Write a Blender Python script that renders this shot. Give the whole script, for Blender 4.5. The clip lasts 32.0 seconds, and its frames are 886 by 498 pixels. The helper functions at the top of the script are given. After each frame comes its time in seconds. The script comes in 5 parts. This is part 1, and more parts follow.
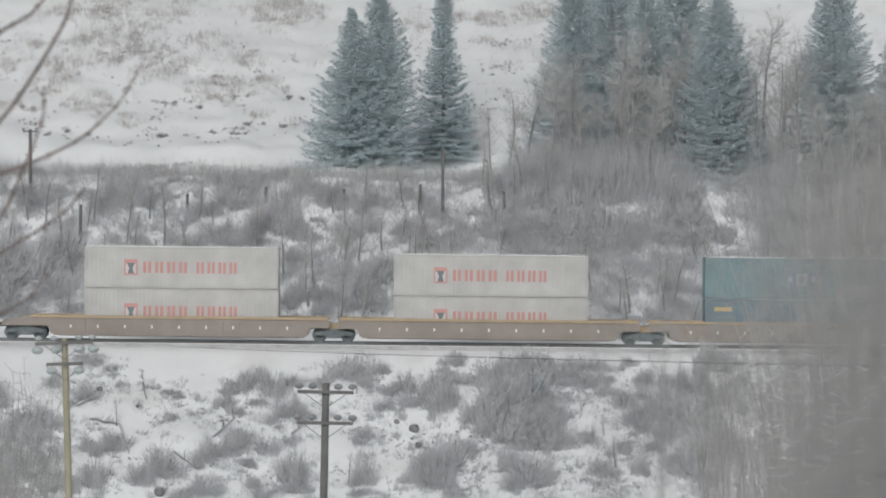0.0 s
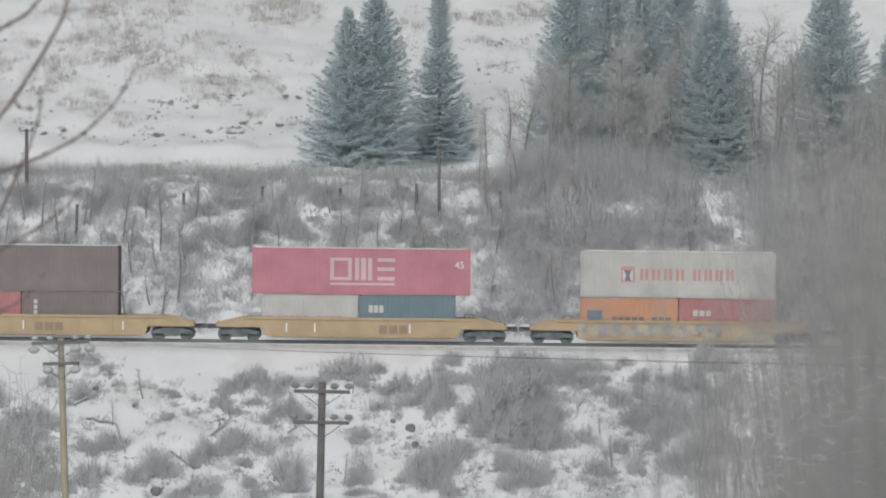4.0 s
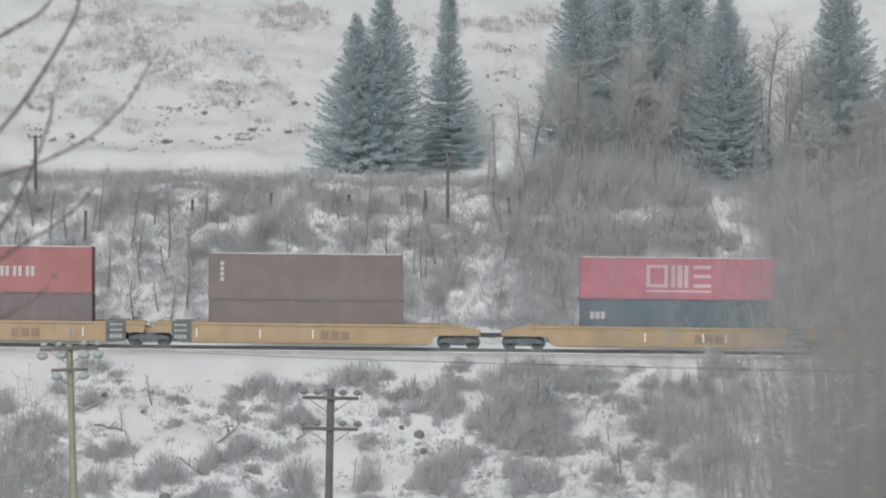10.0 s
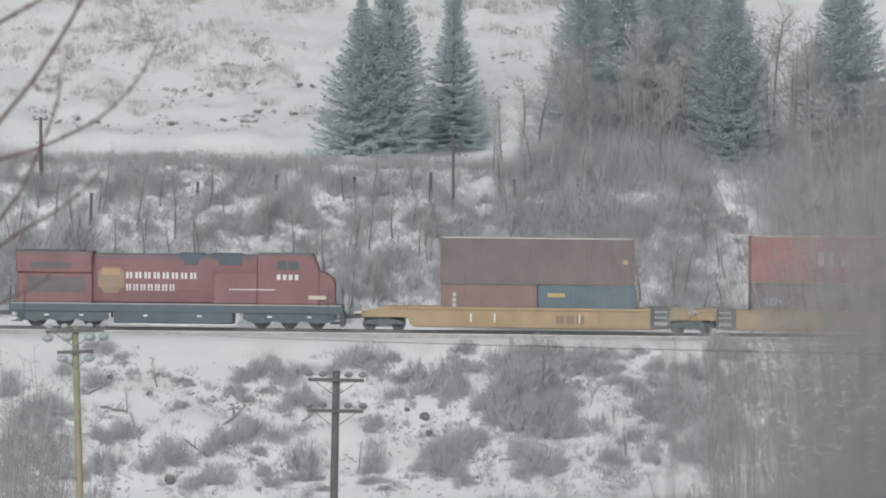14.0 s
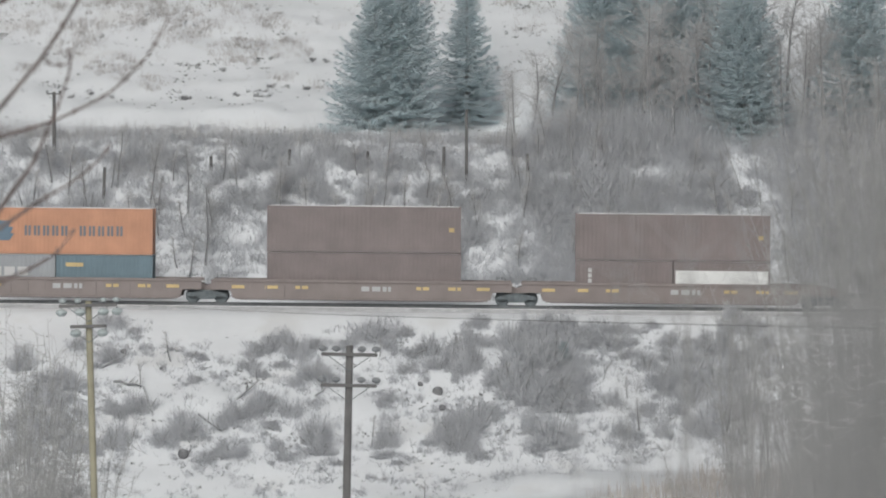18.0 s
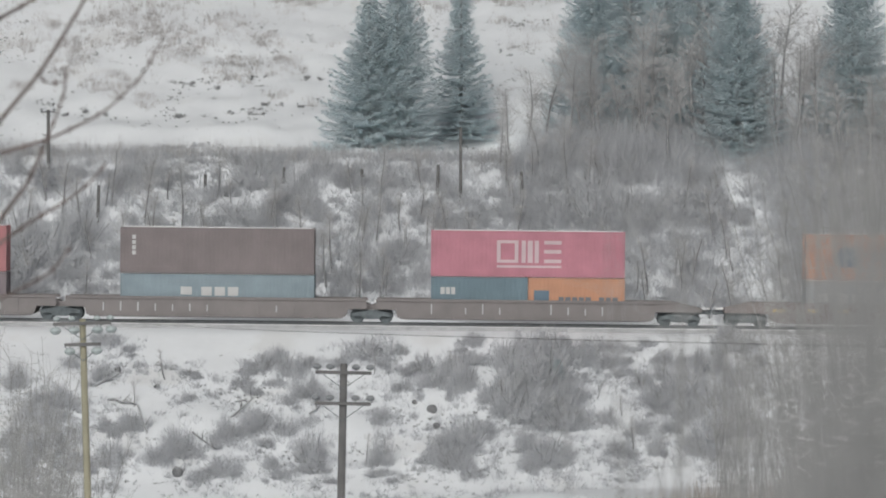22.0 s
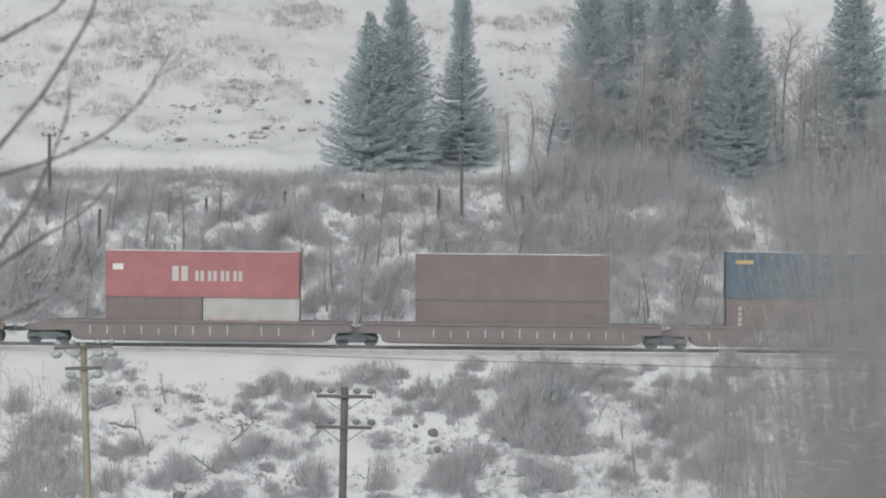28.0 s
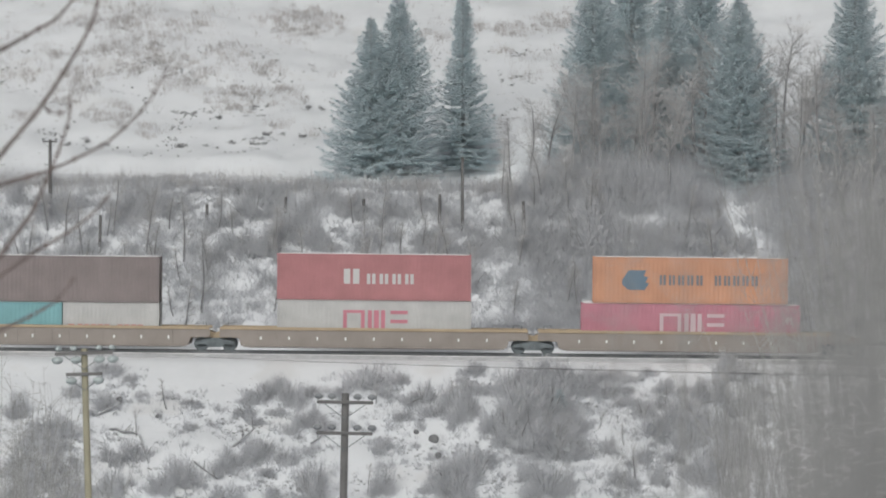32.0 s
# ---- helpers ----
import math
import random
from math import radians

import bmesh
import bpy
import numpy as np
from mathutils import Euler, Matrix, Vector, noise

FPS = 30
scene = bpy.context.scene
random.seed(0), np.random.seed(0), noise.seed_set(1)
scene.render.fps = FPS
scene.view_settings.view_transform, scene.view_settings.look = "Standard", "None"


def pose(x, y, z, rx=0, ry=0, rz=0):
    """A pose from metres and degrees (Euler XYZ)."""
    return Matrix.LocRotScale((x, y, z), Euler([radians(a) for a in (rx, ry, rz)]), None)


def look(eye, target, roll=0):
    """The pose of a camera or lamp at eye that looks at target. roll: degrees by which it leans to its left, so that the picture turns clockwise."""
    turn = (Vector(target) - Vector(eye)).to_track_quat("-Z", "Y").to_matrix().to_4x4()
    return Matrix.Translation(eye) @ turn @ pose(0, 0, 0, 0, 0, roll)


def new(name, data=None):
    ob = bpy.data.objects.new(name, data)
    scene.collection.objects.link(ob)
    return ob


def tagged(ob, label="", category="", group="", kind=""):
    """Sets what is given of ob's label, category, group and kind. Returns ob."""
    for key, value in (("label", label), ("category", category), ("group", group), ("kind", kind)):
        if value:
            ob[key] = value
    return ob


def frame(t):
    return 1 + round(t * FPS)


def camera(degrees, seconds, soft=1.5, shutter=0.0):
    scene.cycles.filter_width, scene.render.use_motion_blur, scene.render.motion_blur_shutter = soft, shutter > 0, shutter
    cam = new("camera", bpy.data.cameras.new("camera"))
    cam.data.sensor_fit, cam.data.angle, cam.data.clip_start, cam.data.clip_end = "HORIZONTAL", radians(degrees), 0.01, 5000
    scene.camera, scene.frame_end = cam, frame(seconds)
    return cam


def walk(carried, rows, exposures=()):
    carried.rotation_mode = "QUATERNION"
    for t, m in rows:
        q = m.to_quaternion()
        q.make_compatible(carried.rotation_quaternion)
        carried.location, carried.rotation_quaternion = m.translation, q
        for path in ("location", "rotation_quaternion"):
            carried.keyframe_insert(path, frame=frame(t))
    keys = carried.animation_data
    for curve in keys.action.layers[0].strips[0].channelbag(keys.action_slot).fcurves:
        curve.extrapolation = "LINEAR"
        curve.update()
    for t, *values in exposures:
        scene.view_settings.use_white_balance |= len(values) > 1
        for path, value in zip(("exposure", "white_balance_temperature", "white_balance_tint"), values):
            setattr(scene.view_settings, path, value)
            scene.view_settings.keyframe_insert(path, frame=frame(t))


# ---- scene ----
# Camera: held by hand on one spot, far from the line, turning a little.
cam = camera(12.70, 32.0, soft=1.9)
cam.data.dof.use_dof, cam.data.dof.focus_distance, cam.data.dof.aperture_fstop = True, 250.0, 10.0
EYE = (0.0, 0.0, 9.0)
TURNS = [
    (0.0, 0.0249, -0.0337), (0.5, -0.0673, 0.0561), (1.0, -0.0896, 0.1246), (1.5, -0.0124, 0.1233),
    (2.0, 0.0125, 0.0337), (2.5, 0.0373, -0.0337), (3.0, 0.0622, -0.0995), (3.5, 0.0449, -0.1008),
    (5.5, -0.0361, -0.0024), (6.0, 0.0000, 0.0000), (6.5, -0.0249, -0.0012), (7.0, -0.0635, 0.0250),
    (7.5, -0.1370, 0.0973), (8.0, -0.1931, 0.1496), (8.5, -0.1383, 0.1881), (9.0, -0.0698, 0.1558),
    (9.5, 0.0808, 0.0748), (10.0, 0.1096, 0.0374), (10.5, 0.1246, 0.0225), (11.0, 0.0635, 0.0299),
    (11.5, 0.0585, 0.0711), (12.0, 0.0000, 0.0760), (12.5, -0.0785, 0.0699), (13.0, -0.1370, 0.0612),
    (13.5, -0.1145, 0.0673), (14.0, -0.1482, 0.1160), (14.5, -0.2380, 0.2403), (16.5, -0.4857, 0.2404),
    (17.0, -0.5194, 0.2890), (17.5, -0.5367, 0.3401), (18.0, -0.5144, 0.3065), (18.5, -0.3637, 0.2529),
    (19.0, -0.2889, 0.1943), (19.5, -0.2703, 0.1707), (20.0, -0.2951, 0.1509), (20.5, -0.3637, 0.1881),
    (21.0, -0.3263, 0.2081), (21.5, -0.3513, 0.2392), (22.0, -0.2551, 0.2230), (22.5, -0.1830, 0.1509),
    (23.0, -0.1332, 0.1073), (23.5, -0.1135, 0.1209), (24.0, -0.0872, 0.1321), (24.5, -0.1780, 0.2206),
    (26.5, -0.0425, 0.1707), (27.0, 0.0871, 0.1758), (27.5, 0.1157, 0.1744), (28.0, 0.0871, 0.2367),
    (28.5, 0.1072, 0.2517), (29.0, 0.1618, 0.2428), (29.5, 0.2206, 0.1881), (30.0, 0.3101, 0.1657),
    (30.5, 0.3450, 0.1496), (31.0, 0.3199, 0.1509), (31.5, 0.2390, 0.2068), (32.0, 0.1720, 0.2478)]
walk(cam, [(t, pose(*EYE, 89.27 + up, 0, aside)) for t, up, aside in TURNS], exposures=[(0.0, 0.0, 6350, 7), (32.0, 0.0, 6350, 7)])

# Light: a snowy overcast sky.
world = bpy.data.worlds.new("sky")
scene.world = world
world.use_nodes = True
wt = world.node_tree
sky = wt.nodes.new("ShaderNodeTexSky")
sky.sky_type, sky.sun_disc = "NISHITA", False
sky.sun_elevation, sky.sun_rotation = radians(28), radians(190)
sky.dust_density, sky.air_density, sky.ozone_density = 6.0, 1.0, 1.0
pale = wt.nodes.new("ShaderNodeHueSaturation")
pale.inputs["Saturation"].default_value = 0.3
wt.links.new(sky.outputs[0], pale.inputs["Color"])
wt.links.new(pale.outputs[0], wt.nodes["Background"].inputs["Color"])
wt.nodes["Background"].inputs["Strength"].default_value = 0.048
sun = new("sun", bpy.data.lights.new("sun", "SUN"))
sun.data.energy, sun.data.angle, sun.data.color = 1.2, radians(30), (1.0, 0.985, 0.97)
sun.matrix_world = look((-68, -135, 205), (0, 250, 0))


# Materials
def mat(name, colour, rough=0.7, metal=0.0, vary=0.25, scale=3.0, bump=0.2, snow=0.0, snow_from=0.45, second=None, patch=0.5, fine=40.0,
        island=False, thin=0.0):
    """A surface with grain at two scales; second: a colour in patches; snow: how white its upward faces lie."""
    m = bpy.data.materials.new(name)
    m.use_nodes = True
    nt = m.node_tree
    n, l = nt.nodes, nt.links
    b = n["Principled BSDF"]
    b.inputs["Roughness"].default_value, b.inputs["Metallic"].default_value = rough, metal
    co = n.new("ShaderNodeTexCoord")
    big, small = n.new("ShaderNodeTexNoise"), n.new("ShaderNodeTexNoise")
    big.inputs["Scale"].default_value, big.inputs["Detail"].default_value = scale, 5
    small.inputs["Scale"].default_value, small.inputs["Detail"].default_value = fine, 3
    info = n.new("ShaderNodeObjectInfo")
    l.new(co.outputs["Object"], big.inputs["Vector"])
    l.new(co.outputs["Object"], small.inputs["Vector"])

    def mixed(fac, a, c, kind="MIX"):
        x = n.new("ShaderNodeMix")
        x.data_type, x.blend_type = "RGBA", kind
        for s, v in ((x.inputs["Factor"], fac), (x.inputs[6], a), (x.inputs[7], c)):
            if hasattr(v, "is_output"):
                l.new(v, s)
            else:
                s.default_value = v if isinstance(v, float) else (*v, 1)
        return x.outputs[2]

    def ranged(v, lo, hi, a=0.0, c=1.0):
        r = n.new("ShaderNodeMapRange")
        for i, q in enumerate((lo, hi, a, c)):
            r.inputs[i + 1].default_value = q
        l.new(v, r.inputs[0])
        return r.outputs[0]

    dark = tuple(max(0.0, c * (1 - vary)) for c in colour)
    lite = tuple(min(0.95, c * (1 + vary * 0.7)) for c in colour)
    out = mixed(ranged(big.outputs["Fac"], 0.3, 0.7), dark, lite)
    if second:
        out = mixed(ranged(big.outputs["Fac"], patch, patch + 0.12), out, second)
    out = mixed(ranged(small.outputs["Fac"], 0.3, 0.7, 0.0, vary * 0.6), out, tuple(c * 0.6 for c in colour))
    which = n.new("ShaderNodeNewGeometry").outputs["Random Per Island"] if island else info.outputs["Random"]
    out = mixed(ranged(which, 0, 1, 0.0, vary * 0.6), out, lite)
    if snow:
        g = n.new("ShaderNodeNewGeometry")
        sep = n.new("ShaderNodeSeparateXYZ")
        l.new(g.outputs["Normal"], sep.inputs[0])
        add = n.new("ShaderNodeMath")
        add.operation = "MULTIPLY_ADD"
        l.new(small.outputs["Fac"], add.inputs[0])
        add.inputs[1].default_value = 0.7
        l.new(sep.outputs["Z"], add.inputs[2])
        out = mixed(ranged(add.outputs[0], snow_from + 0.25, snow_from + 0.6, 0.0, snow), out, (0.84, 0.85, 0.87))
    l.new(out, b.inputs["Base Color"])
    l.new(ranged(small.outputs["Fac"], 0.2, 0.8, max(0.05, rough - 0.12), min(1.0, rough + 0.12)), b.inputs["Roughness"])
    if bump:
        bp = n.new("ShaderNodeBump")
        bp.inputs["Strength"].default_value, bp.inputs["Distance"].default_value = bump, 0.02
        l.new(small.outputs["Fac"], bp.inputs["Height"])
        l.new(bp.outputs[0], b.inputs["Normal"])
    if thin:
        # translucent share: lifts the shade inside needle crowns and twig masses
        tr, mx = n.new("ShaderNodeBsdfTranslucent"), n.new("ShaderNodeMixShader")
        l.new(out, tr.inputs["Color"])
        mx.inputs[0].default_value = thin
        l.new(b.outputs[0], mx.inputs[1])
        l.new(tr.outputs[0], mx.inputs[2])
        l.new(mx.outputs[0], n["Material Output"].inputs["Surface"])
    return m


SNOW = mat("snow", (0.865, 0.855, 0.86), 0.85, vary=0.06, scale=0.25, bump=0.6, fine=6)
BARK = mat("grey_bark", (0.28, 0.28, 0.285), 0.9, vary=0.3, scale=2, bump=0.3, snow=0.6, snow_from=0.45)
# Twig tones are lifted to put the haze into their colour.
TWIG = mat("haze_lifted_twig", (0.68, 0.685, 0.705), 0.9, vary=0.14, scale=0.8, bump=0.0, snow=0.25, snow_from=0.5, thin=0.4)
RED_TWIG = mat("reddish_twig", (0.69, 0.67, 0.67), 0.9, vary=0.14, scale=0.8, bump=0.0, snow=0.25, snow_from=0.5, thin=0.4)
HAZE_PALE = mat("haze_pale_twig", (0.58, 0.575, 0.58), 0.9, vary=0.14, scale=0.8, bump=0.0, snow=0.5, snow_from=0.45, thin=0.3)
BRANCHLET = mat("bare_branchlet", (0.54, 0.53, 0.53), 0.9, vary=0.2, scale=0.8, bump=0.0, snow=0.3, snow_from=0.55)
HILL_TWIG = mat("dry_hill_stalk", (0.53, 0.505, 0.495), 0.9, vary=0.2, scale=0.8, bump=0.0, snow=0.2, snow_from=0.5)
# Needle tone is raised far above real foliage so its colour carries the haze.
NEEDLE = mat("haze_lifted_needles", (0.77, 0.845, 0.865), 0.85, vary=0.1, scale=0.6, bump=0.0, snow=0.4, snow_from=0.6, island=True, thin=0.5)
WILLOW = mat("grey_willow_twig", (0.415, 0.41, 0.402), 0.9, vary=0.2, scale=0.8, bump=0.0, snow=0.3, snow_from=0.6)
GRASS = mat("dry_grass", (0.46, 0.42, 0.39), 0.9, vary=0.25, scale=0.3, bump=0.0, snow=0.3, snow_from=0.4, island=True)
POLE = mat("weathered_pole", (0.175, 0.17, 0.168), 0.9, vary=0.3, scale=1.2, bump=0.4, fine=25)
POLE_YELLOW = mat("yellowed_pole", (0.37, 0.345, 0.255), 0.85, vary=0.25, scale=1.0, bump=0.3, fine=20)
GLASSY = mat("pale_glass", (0.5, 0.55, 0.55), 0.25, vary=0.15, scale=4, bump=0.0)
CERAMIC = mat("grey_ceramic", (0.3, 0.31, 0.32), 0.35, vary=0.15, scale=4, bump=0.0)
WIRE = mat("wire", (0.12, 0.12, 0.12), 0.6, 0.5, vary=0.1, bump=0.0)
RAIL = mat("rail_steel", (0.2, 0.21, 0.22), 0.6, 0.3, vary=0.2, bump=0.1)
SLEEPER = mat("snowy_sleeper", (0.16, 0.14, 0.13), 0.9, vary=0.3, bump=0.3, snow=0.8)
BALLAST = mat("ballast", (0.5, 0.5, 0.51), 0.95, vary=0.25, scale=2, bump=0.8, fine=12)
IRON = mat("dark_iron", (0.15, 0.172, 0.182), 0.7, 0.1, vary=0.35, scale=3, bump=0.2, snow=0.4, snow_from=0.65)
WHITE = mat("white_paint", (0.78, 0.78, 0.77), 0.6, vary=0.08, scale=1.5, bump=0.05)
PAINTS = {}
HAZE_GREY = (0.105, 0.106, 0.112)   # grey veil of haze, mixed into the paint colours


def paint(key, colour, rough=0.6, vary=0.14, hazed=True):
    if key not in PAINTS:
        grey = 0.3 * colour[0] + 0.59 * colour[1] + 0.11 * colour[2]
        seen = tuple(c * 0.6 + f + 0.1 * grey for c, f in zip(colour, HAZE_GREY)) if hazed else colour
        PAINTS[key] = mat(key + "_paint", seen, rough, vary=vary, scale=0.7, bump=0.08, fine=14)
    return PAINTS[key]


EMBLEM_BLUE = paint("emblem_blue", (0.07, 0.2, 0.42))
LETTER = paint("letter_white", (0.66, 0.645, 0.63))


# Mesh helpers
def part(name, bm, material, parent=None, label="", at=None):
    me = bpy.data.meshes.new(name)
    bm.to_mesh(me)
    bm.free()
    return linked(name, me, material, parent, label, at)


def linked(name, me, material, parent=None, label="", at=None):
    if material and not me.materials:
        me.materials.append(material)
    ob = new(name, me)
    ob.parent = parent
    if at is not None:
        ob.matrix_basis = at
    if label:
        tagged(ob, label)
    return ob


def box(bm, x0, x1, y0, y1, z0, z1, bevel=0.0):
    m = Matrix.Translation(((x0 + x1) / 2, (y0 + y1) / 2, (z0 + z1) / 2)) @ Matrix.Diagonal((abs(x1 - x0), abs(y1 - y0), abs(z1 - z0), 1))
    g = bmesh.ops.create_cube(bm, size=1, matrix=m)
    if bevel:
        es = {e for v in g["verts"] for e in v.link_edges}
        bmesh.ops.bevel(bm, geom=list(es), offset=bevel, segments=1, affect="EDGES")
    return bm


def boxed(*a, **k):
    return box(bmesh.new(), *a, **k)


def prism(pts, y0, y1, bevel=0.0):
    """A plate with the outline pts (x, z), from y0 to y1."""
    bm = bmesh.new()
    bm.faces.new([bm.verts.new((px, y0, pz)) for px, pz in pts])
    g = bmesh.ops.extrude_face_region(bm, geom=bm.faces[:])
    bmesh.ops.translate(bm, verts=[v for v in g["geom"] if isinstance(v, bmesh.types.BMVert)], vec=(0, y1 - y0, 0))
    bmesh.ops.recalc_face_normals(bm, faces=bm.faces[:])
    if bevel:
        bmesh.ops.bevel(bm, geom=bm.edges[:], offset=bevel, segments=2, affect="EDGES")
    return bm


def cyl(bm, r0, r1, m, depth, seg=16):
    bmesh.ops.create_cone(bm, cap_ends=True, segments=seg, radius1=r0, radius2=r1, depth=depth, matrix=m)
    return bm


def mesh_of(name, verts, faces):
    me = bpy.data.meshes.new(name)
    me.from_pydata(verts, [], faces)
    return me


def tube(verts, faces, pts, r0, r1, sides=3):
    """A tapered twig along pts."""
    n = len(pts)
    base = len(verts)
    for i, p in enumerate(pts):
        d = (pts[min(i + 1, n - 1)] - pts[max(i - 1, 0)]).normalized()
        a = d.cross(Vector((0.31, 0.87, 0.12))).normalized()
        b = d.cross(a)
        r = r0 + (r1 - r0) * i / (n - 1)
        for k in range(sides):
            w = 2 * math.pi * k / sides
            verts.append(p + a * (r * math.cos(w)) + b * (r * math.sin(w)))
    for i in range(n - 1):
        for k in range(sides):
            q, s = base + i * sides, (k + 1) % sides
            faces.append((q + k, q + s, q + s + sides, q + k + sides))


def wander(rng, start, way, length, steps, bend, rise=0.0):
    pts, p, d = [start.copy()], start.copy(), way.normalized()
    for _ in range(steps):
        d = (d + Vector((rng.uniform(-1, 1), rng.uniform(-1, 1), rng.uniform(-1, 1) + rise)) * bend).normalized()
        p = p + d * (length / steps)
        pts.append(p)
    return pts

# Ground: the section across the valley (distance, height); the line falls gently along the track.
GRADE = 0.0108
SECTION = [(-400, 34), (-60, 12), (-15, 7.6), (4, 7.1), (60, -1.5), (110, -7.6), (180, -9.2), (232, -8.8), (236, -7.0),
           (247.6, -0.75), (248.6, -0.42), (254.2, -0.42), (261.2, -0.5), (276, 10.3), (280, 10.8), (294, 11.3),
           (336, 30.8), (420, 74), (620, 130), (1500, 165)]


def height(x, y):
    z = SECTION[-1][1]
    for (y0, z0), (y1, z1) in zip(SECTION, SECTION[1:]):
        if y <= y1:
            z = z0 + (z1 - z0) * (max(y, y0) - y0) / (y1 - y0)
            break
    if 150 < y < 247.6:
        # towards the left the slope runs on further down before the valley floor
        low = -0.75 - 0.54 * (247.6 - max(y, 224.0))
        low += (z - low) * min(1.0, max(0.0, (205 - y) / 50))
        z += (min(low, z) - z) * min(1.0, max(0.0, (14 - x) / 24))
    return z - GRADE * max(-60.0, min(60.0, x)) * max(0.0, 1 - max(0.0, abs(y - 260) - 40) / 80)


def build_ground():
    xs = [-900, -600, -400, -250, -150, -100, -75, -60, -50] + [-42 + 0.55 * i for i in range(154)] + [46, 55, 70, 90, 130, 200, 350, 600, 900]
    ys = [-400, -300, -200, -120, -60, -30, -15, -5, 0, 4, 10, 20, 35, 50, 65, 80, 95, 110, 125, 140, 155, 170, 180, 190, 200, 206, 210, 214]
    ys += [217 + 0.45 * i for i in range(68)] + [247.6, 248.6, 250, 252, 254.2, 255.5, 257, 258.5, 260, 261.2] + [261.6 + 0.4 * i for i in range(83)]
    ys += [295 + 0.6 * i for i in range(75)] + [341, 345, 350, 360, 375, 400, 420, 450, 500, 560, 620, 750, 1000, 1500]
    verts = []
    for y in ys:
        for x in xs:
            z = height(x, y)
            rough = 0.0 if 247 < y < 261 else 0.12 if 233 > y > 205 and x > 8 else 0.38
            near = min(1.0, min(abs(y - 247), abs(y - 261)) / 3)
            z += rough * near * (noise.noise((x * 0.35, y * 0.35, 3)) + 0.5 * noise.noise((x * 1.1, y * 1.1, 7)))
            if y > 296:
                z += 0.8 * noise.noise((x * 0.06, y * 0.06, 1)) + 0.12 * noise.noise((x * 0.9, y * 0.9, 4))
            verts.append((x, y, z))
    w = len(xs)
    faces = [(j * w + i, j * w + i + 1, (j + 1) * w + i + 1, (j + 1) * w + i) for j in range(len(ys) - 1) for i in range(w - 1)]
    me = mesh_of("ground", verts, faces)
    me.shade_smooth()
    return tagged(linked("ground", me, SNOWY_GROUND), "snow-covered valley side with dry grass showing through", "ground", kind="structure")


SNOWY_GROUND = mat("snowy_ground", (0.84, 0.85, 0.87), 0.9, vary=0.07, scale=0.22, bump=0.7, fine=2.5, second=(0.79, 0.79, 0.795), patch=0.58)
build_ground()
TRACK_Y = 251.2


def build_track():
    tilt = pose(0, TRACK_Y, 0, 0, math.degrees(math.atan(GRADE)), 0)
    for y in (-0.75, 0.75):
        bm = box(box(bmesh.new(), -75, 75, y - 0.035, y + 0.035, -0.05, 0), -75, 75, y - 0.01, y + 0.01, -0.13, -0.05)
        box(bm, -75, 75, y - 0.07, y + 0.07, -0.16, -0.13)
        ob = part("rail", bm, RAIL, at=tilt)
        tagged(ob, "steel railway rail on snowy sleepers", "rail", kind="structure")
    bed = bmesh.new()
    v = [bed.verts.new(p) for x in (-78, 78) for p in ((x, -2.1, -0.6), (x, -1.62, -0.2), (x, 1.62, -0.2), (x, 2.1, -0.6))]
    for i in range(3):
        bed.faces.new((v[i], v[i + 4], v[i + 5], v[i + 1]))
    bed = part("track_bed", bed, BALLAST, at=tilt)
    tagged(bed, "ballast bed of the railway, half buried in snow", "track bed", kind="structure")
    bed_snow = part("bed_snow", boxed(-78, 78, -1.45, 1.45, -0.24, -0.17, bevel=0.02), SNOW, bed, "snow packed between the rails")
    me = bpy.data.meshes.new("sleeper")
    bm = boxed(-0.12, 0.12, -1.15, 1.15, -0.33, -0.164, bevel=0.015)
    bm.to_mesh(me)
    bm.free()
    rng = random.Random(4)
    for i in range(200):
        linked("sleeper", me, SLEEPER, bed, at=pose(-57 + i * 0.57, rng.uniform(-0.04, 0.04), 0, 0, 0, rng.uniform(-1, 1)))


build_track()


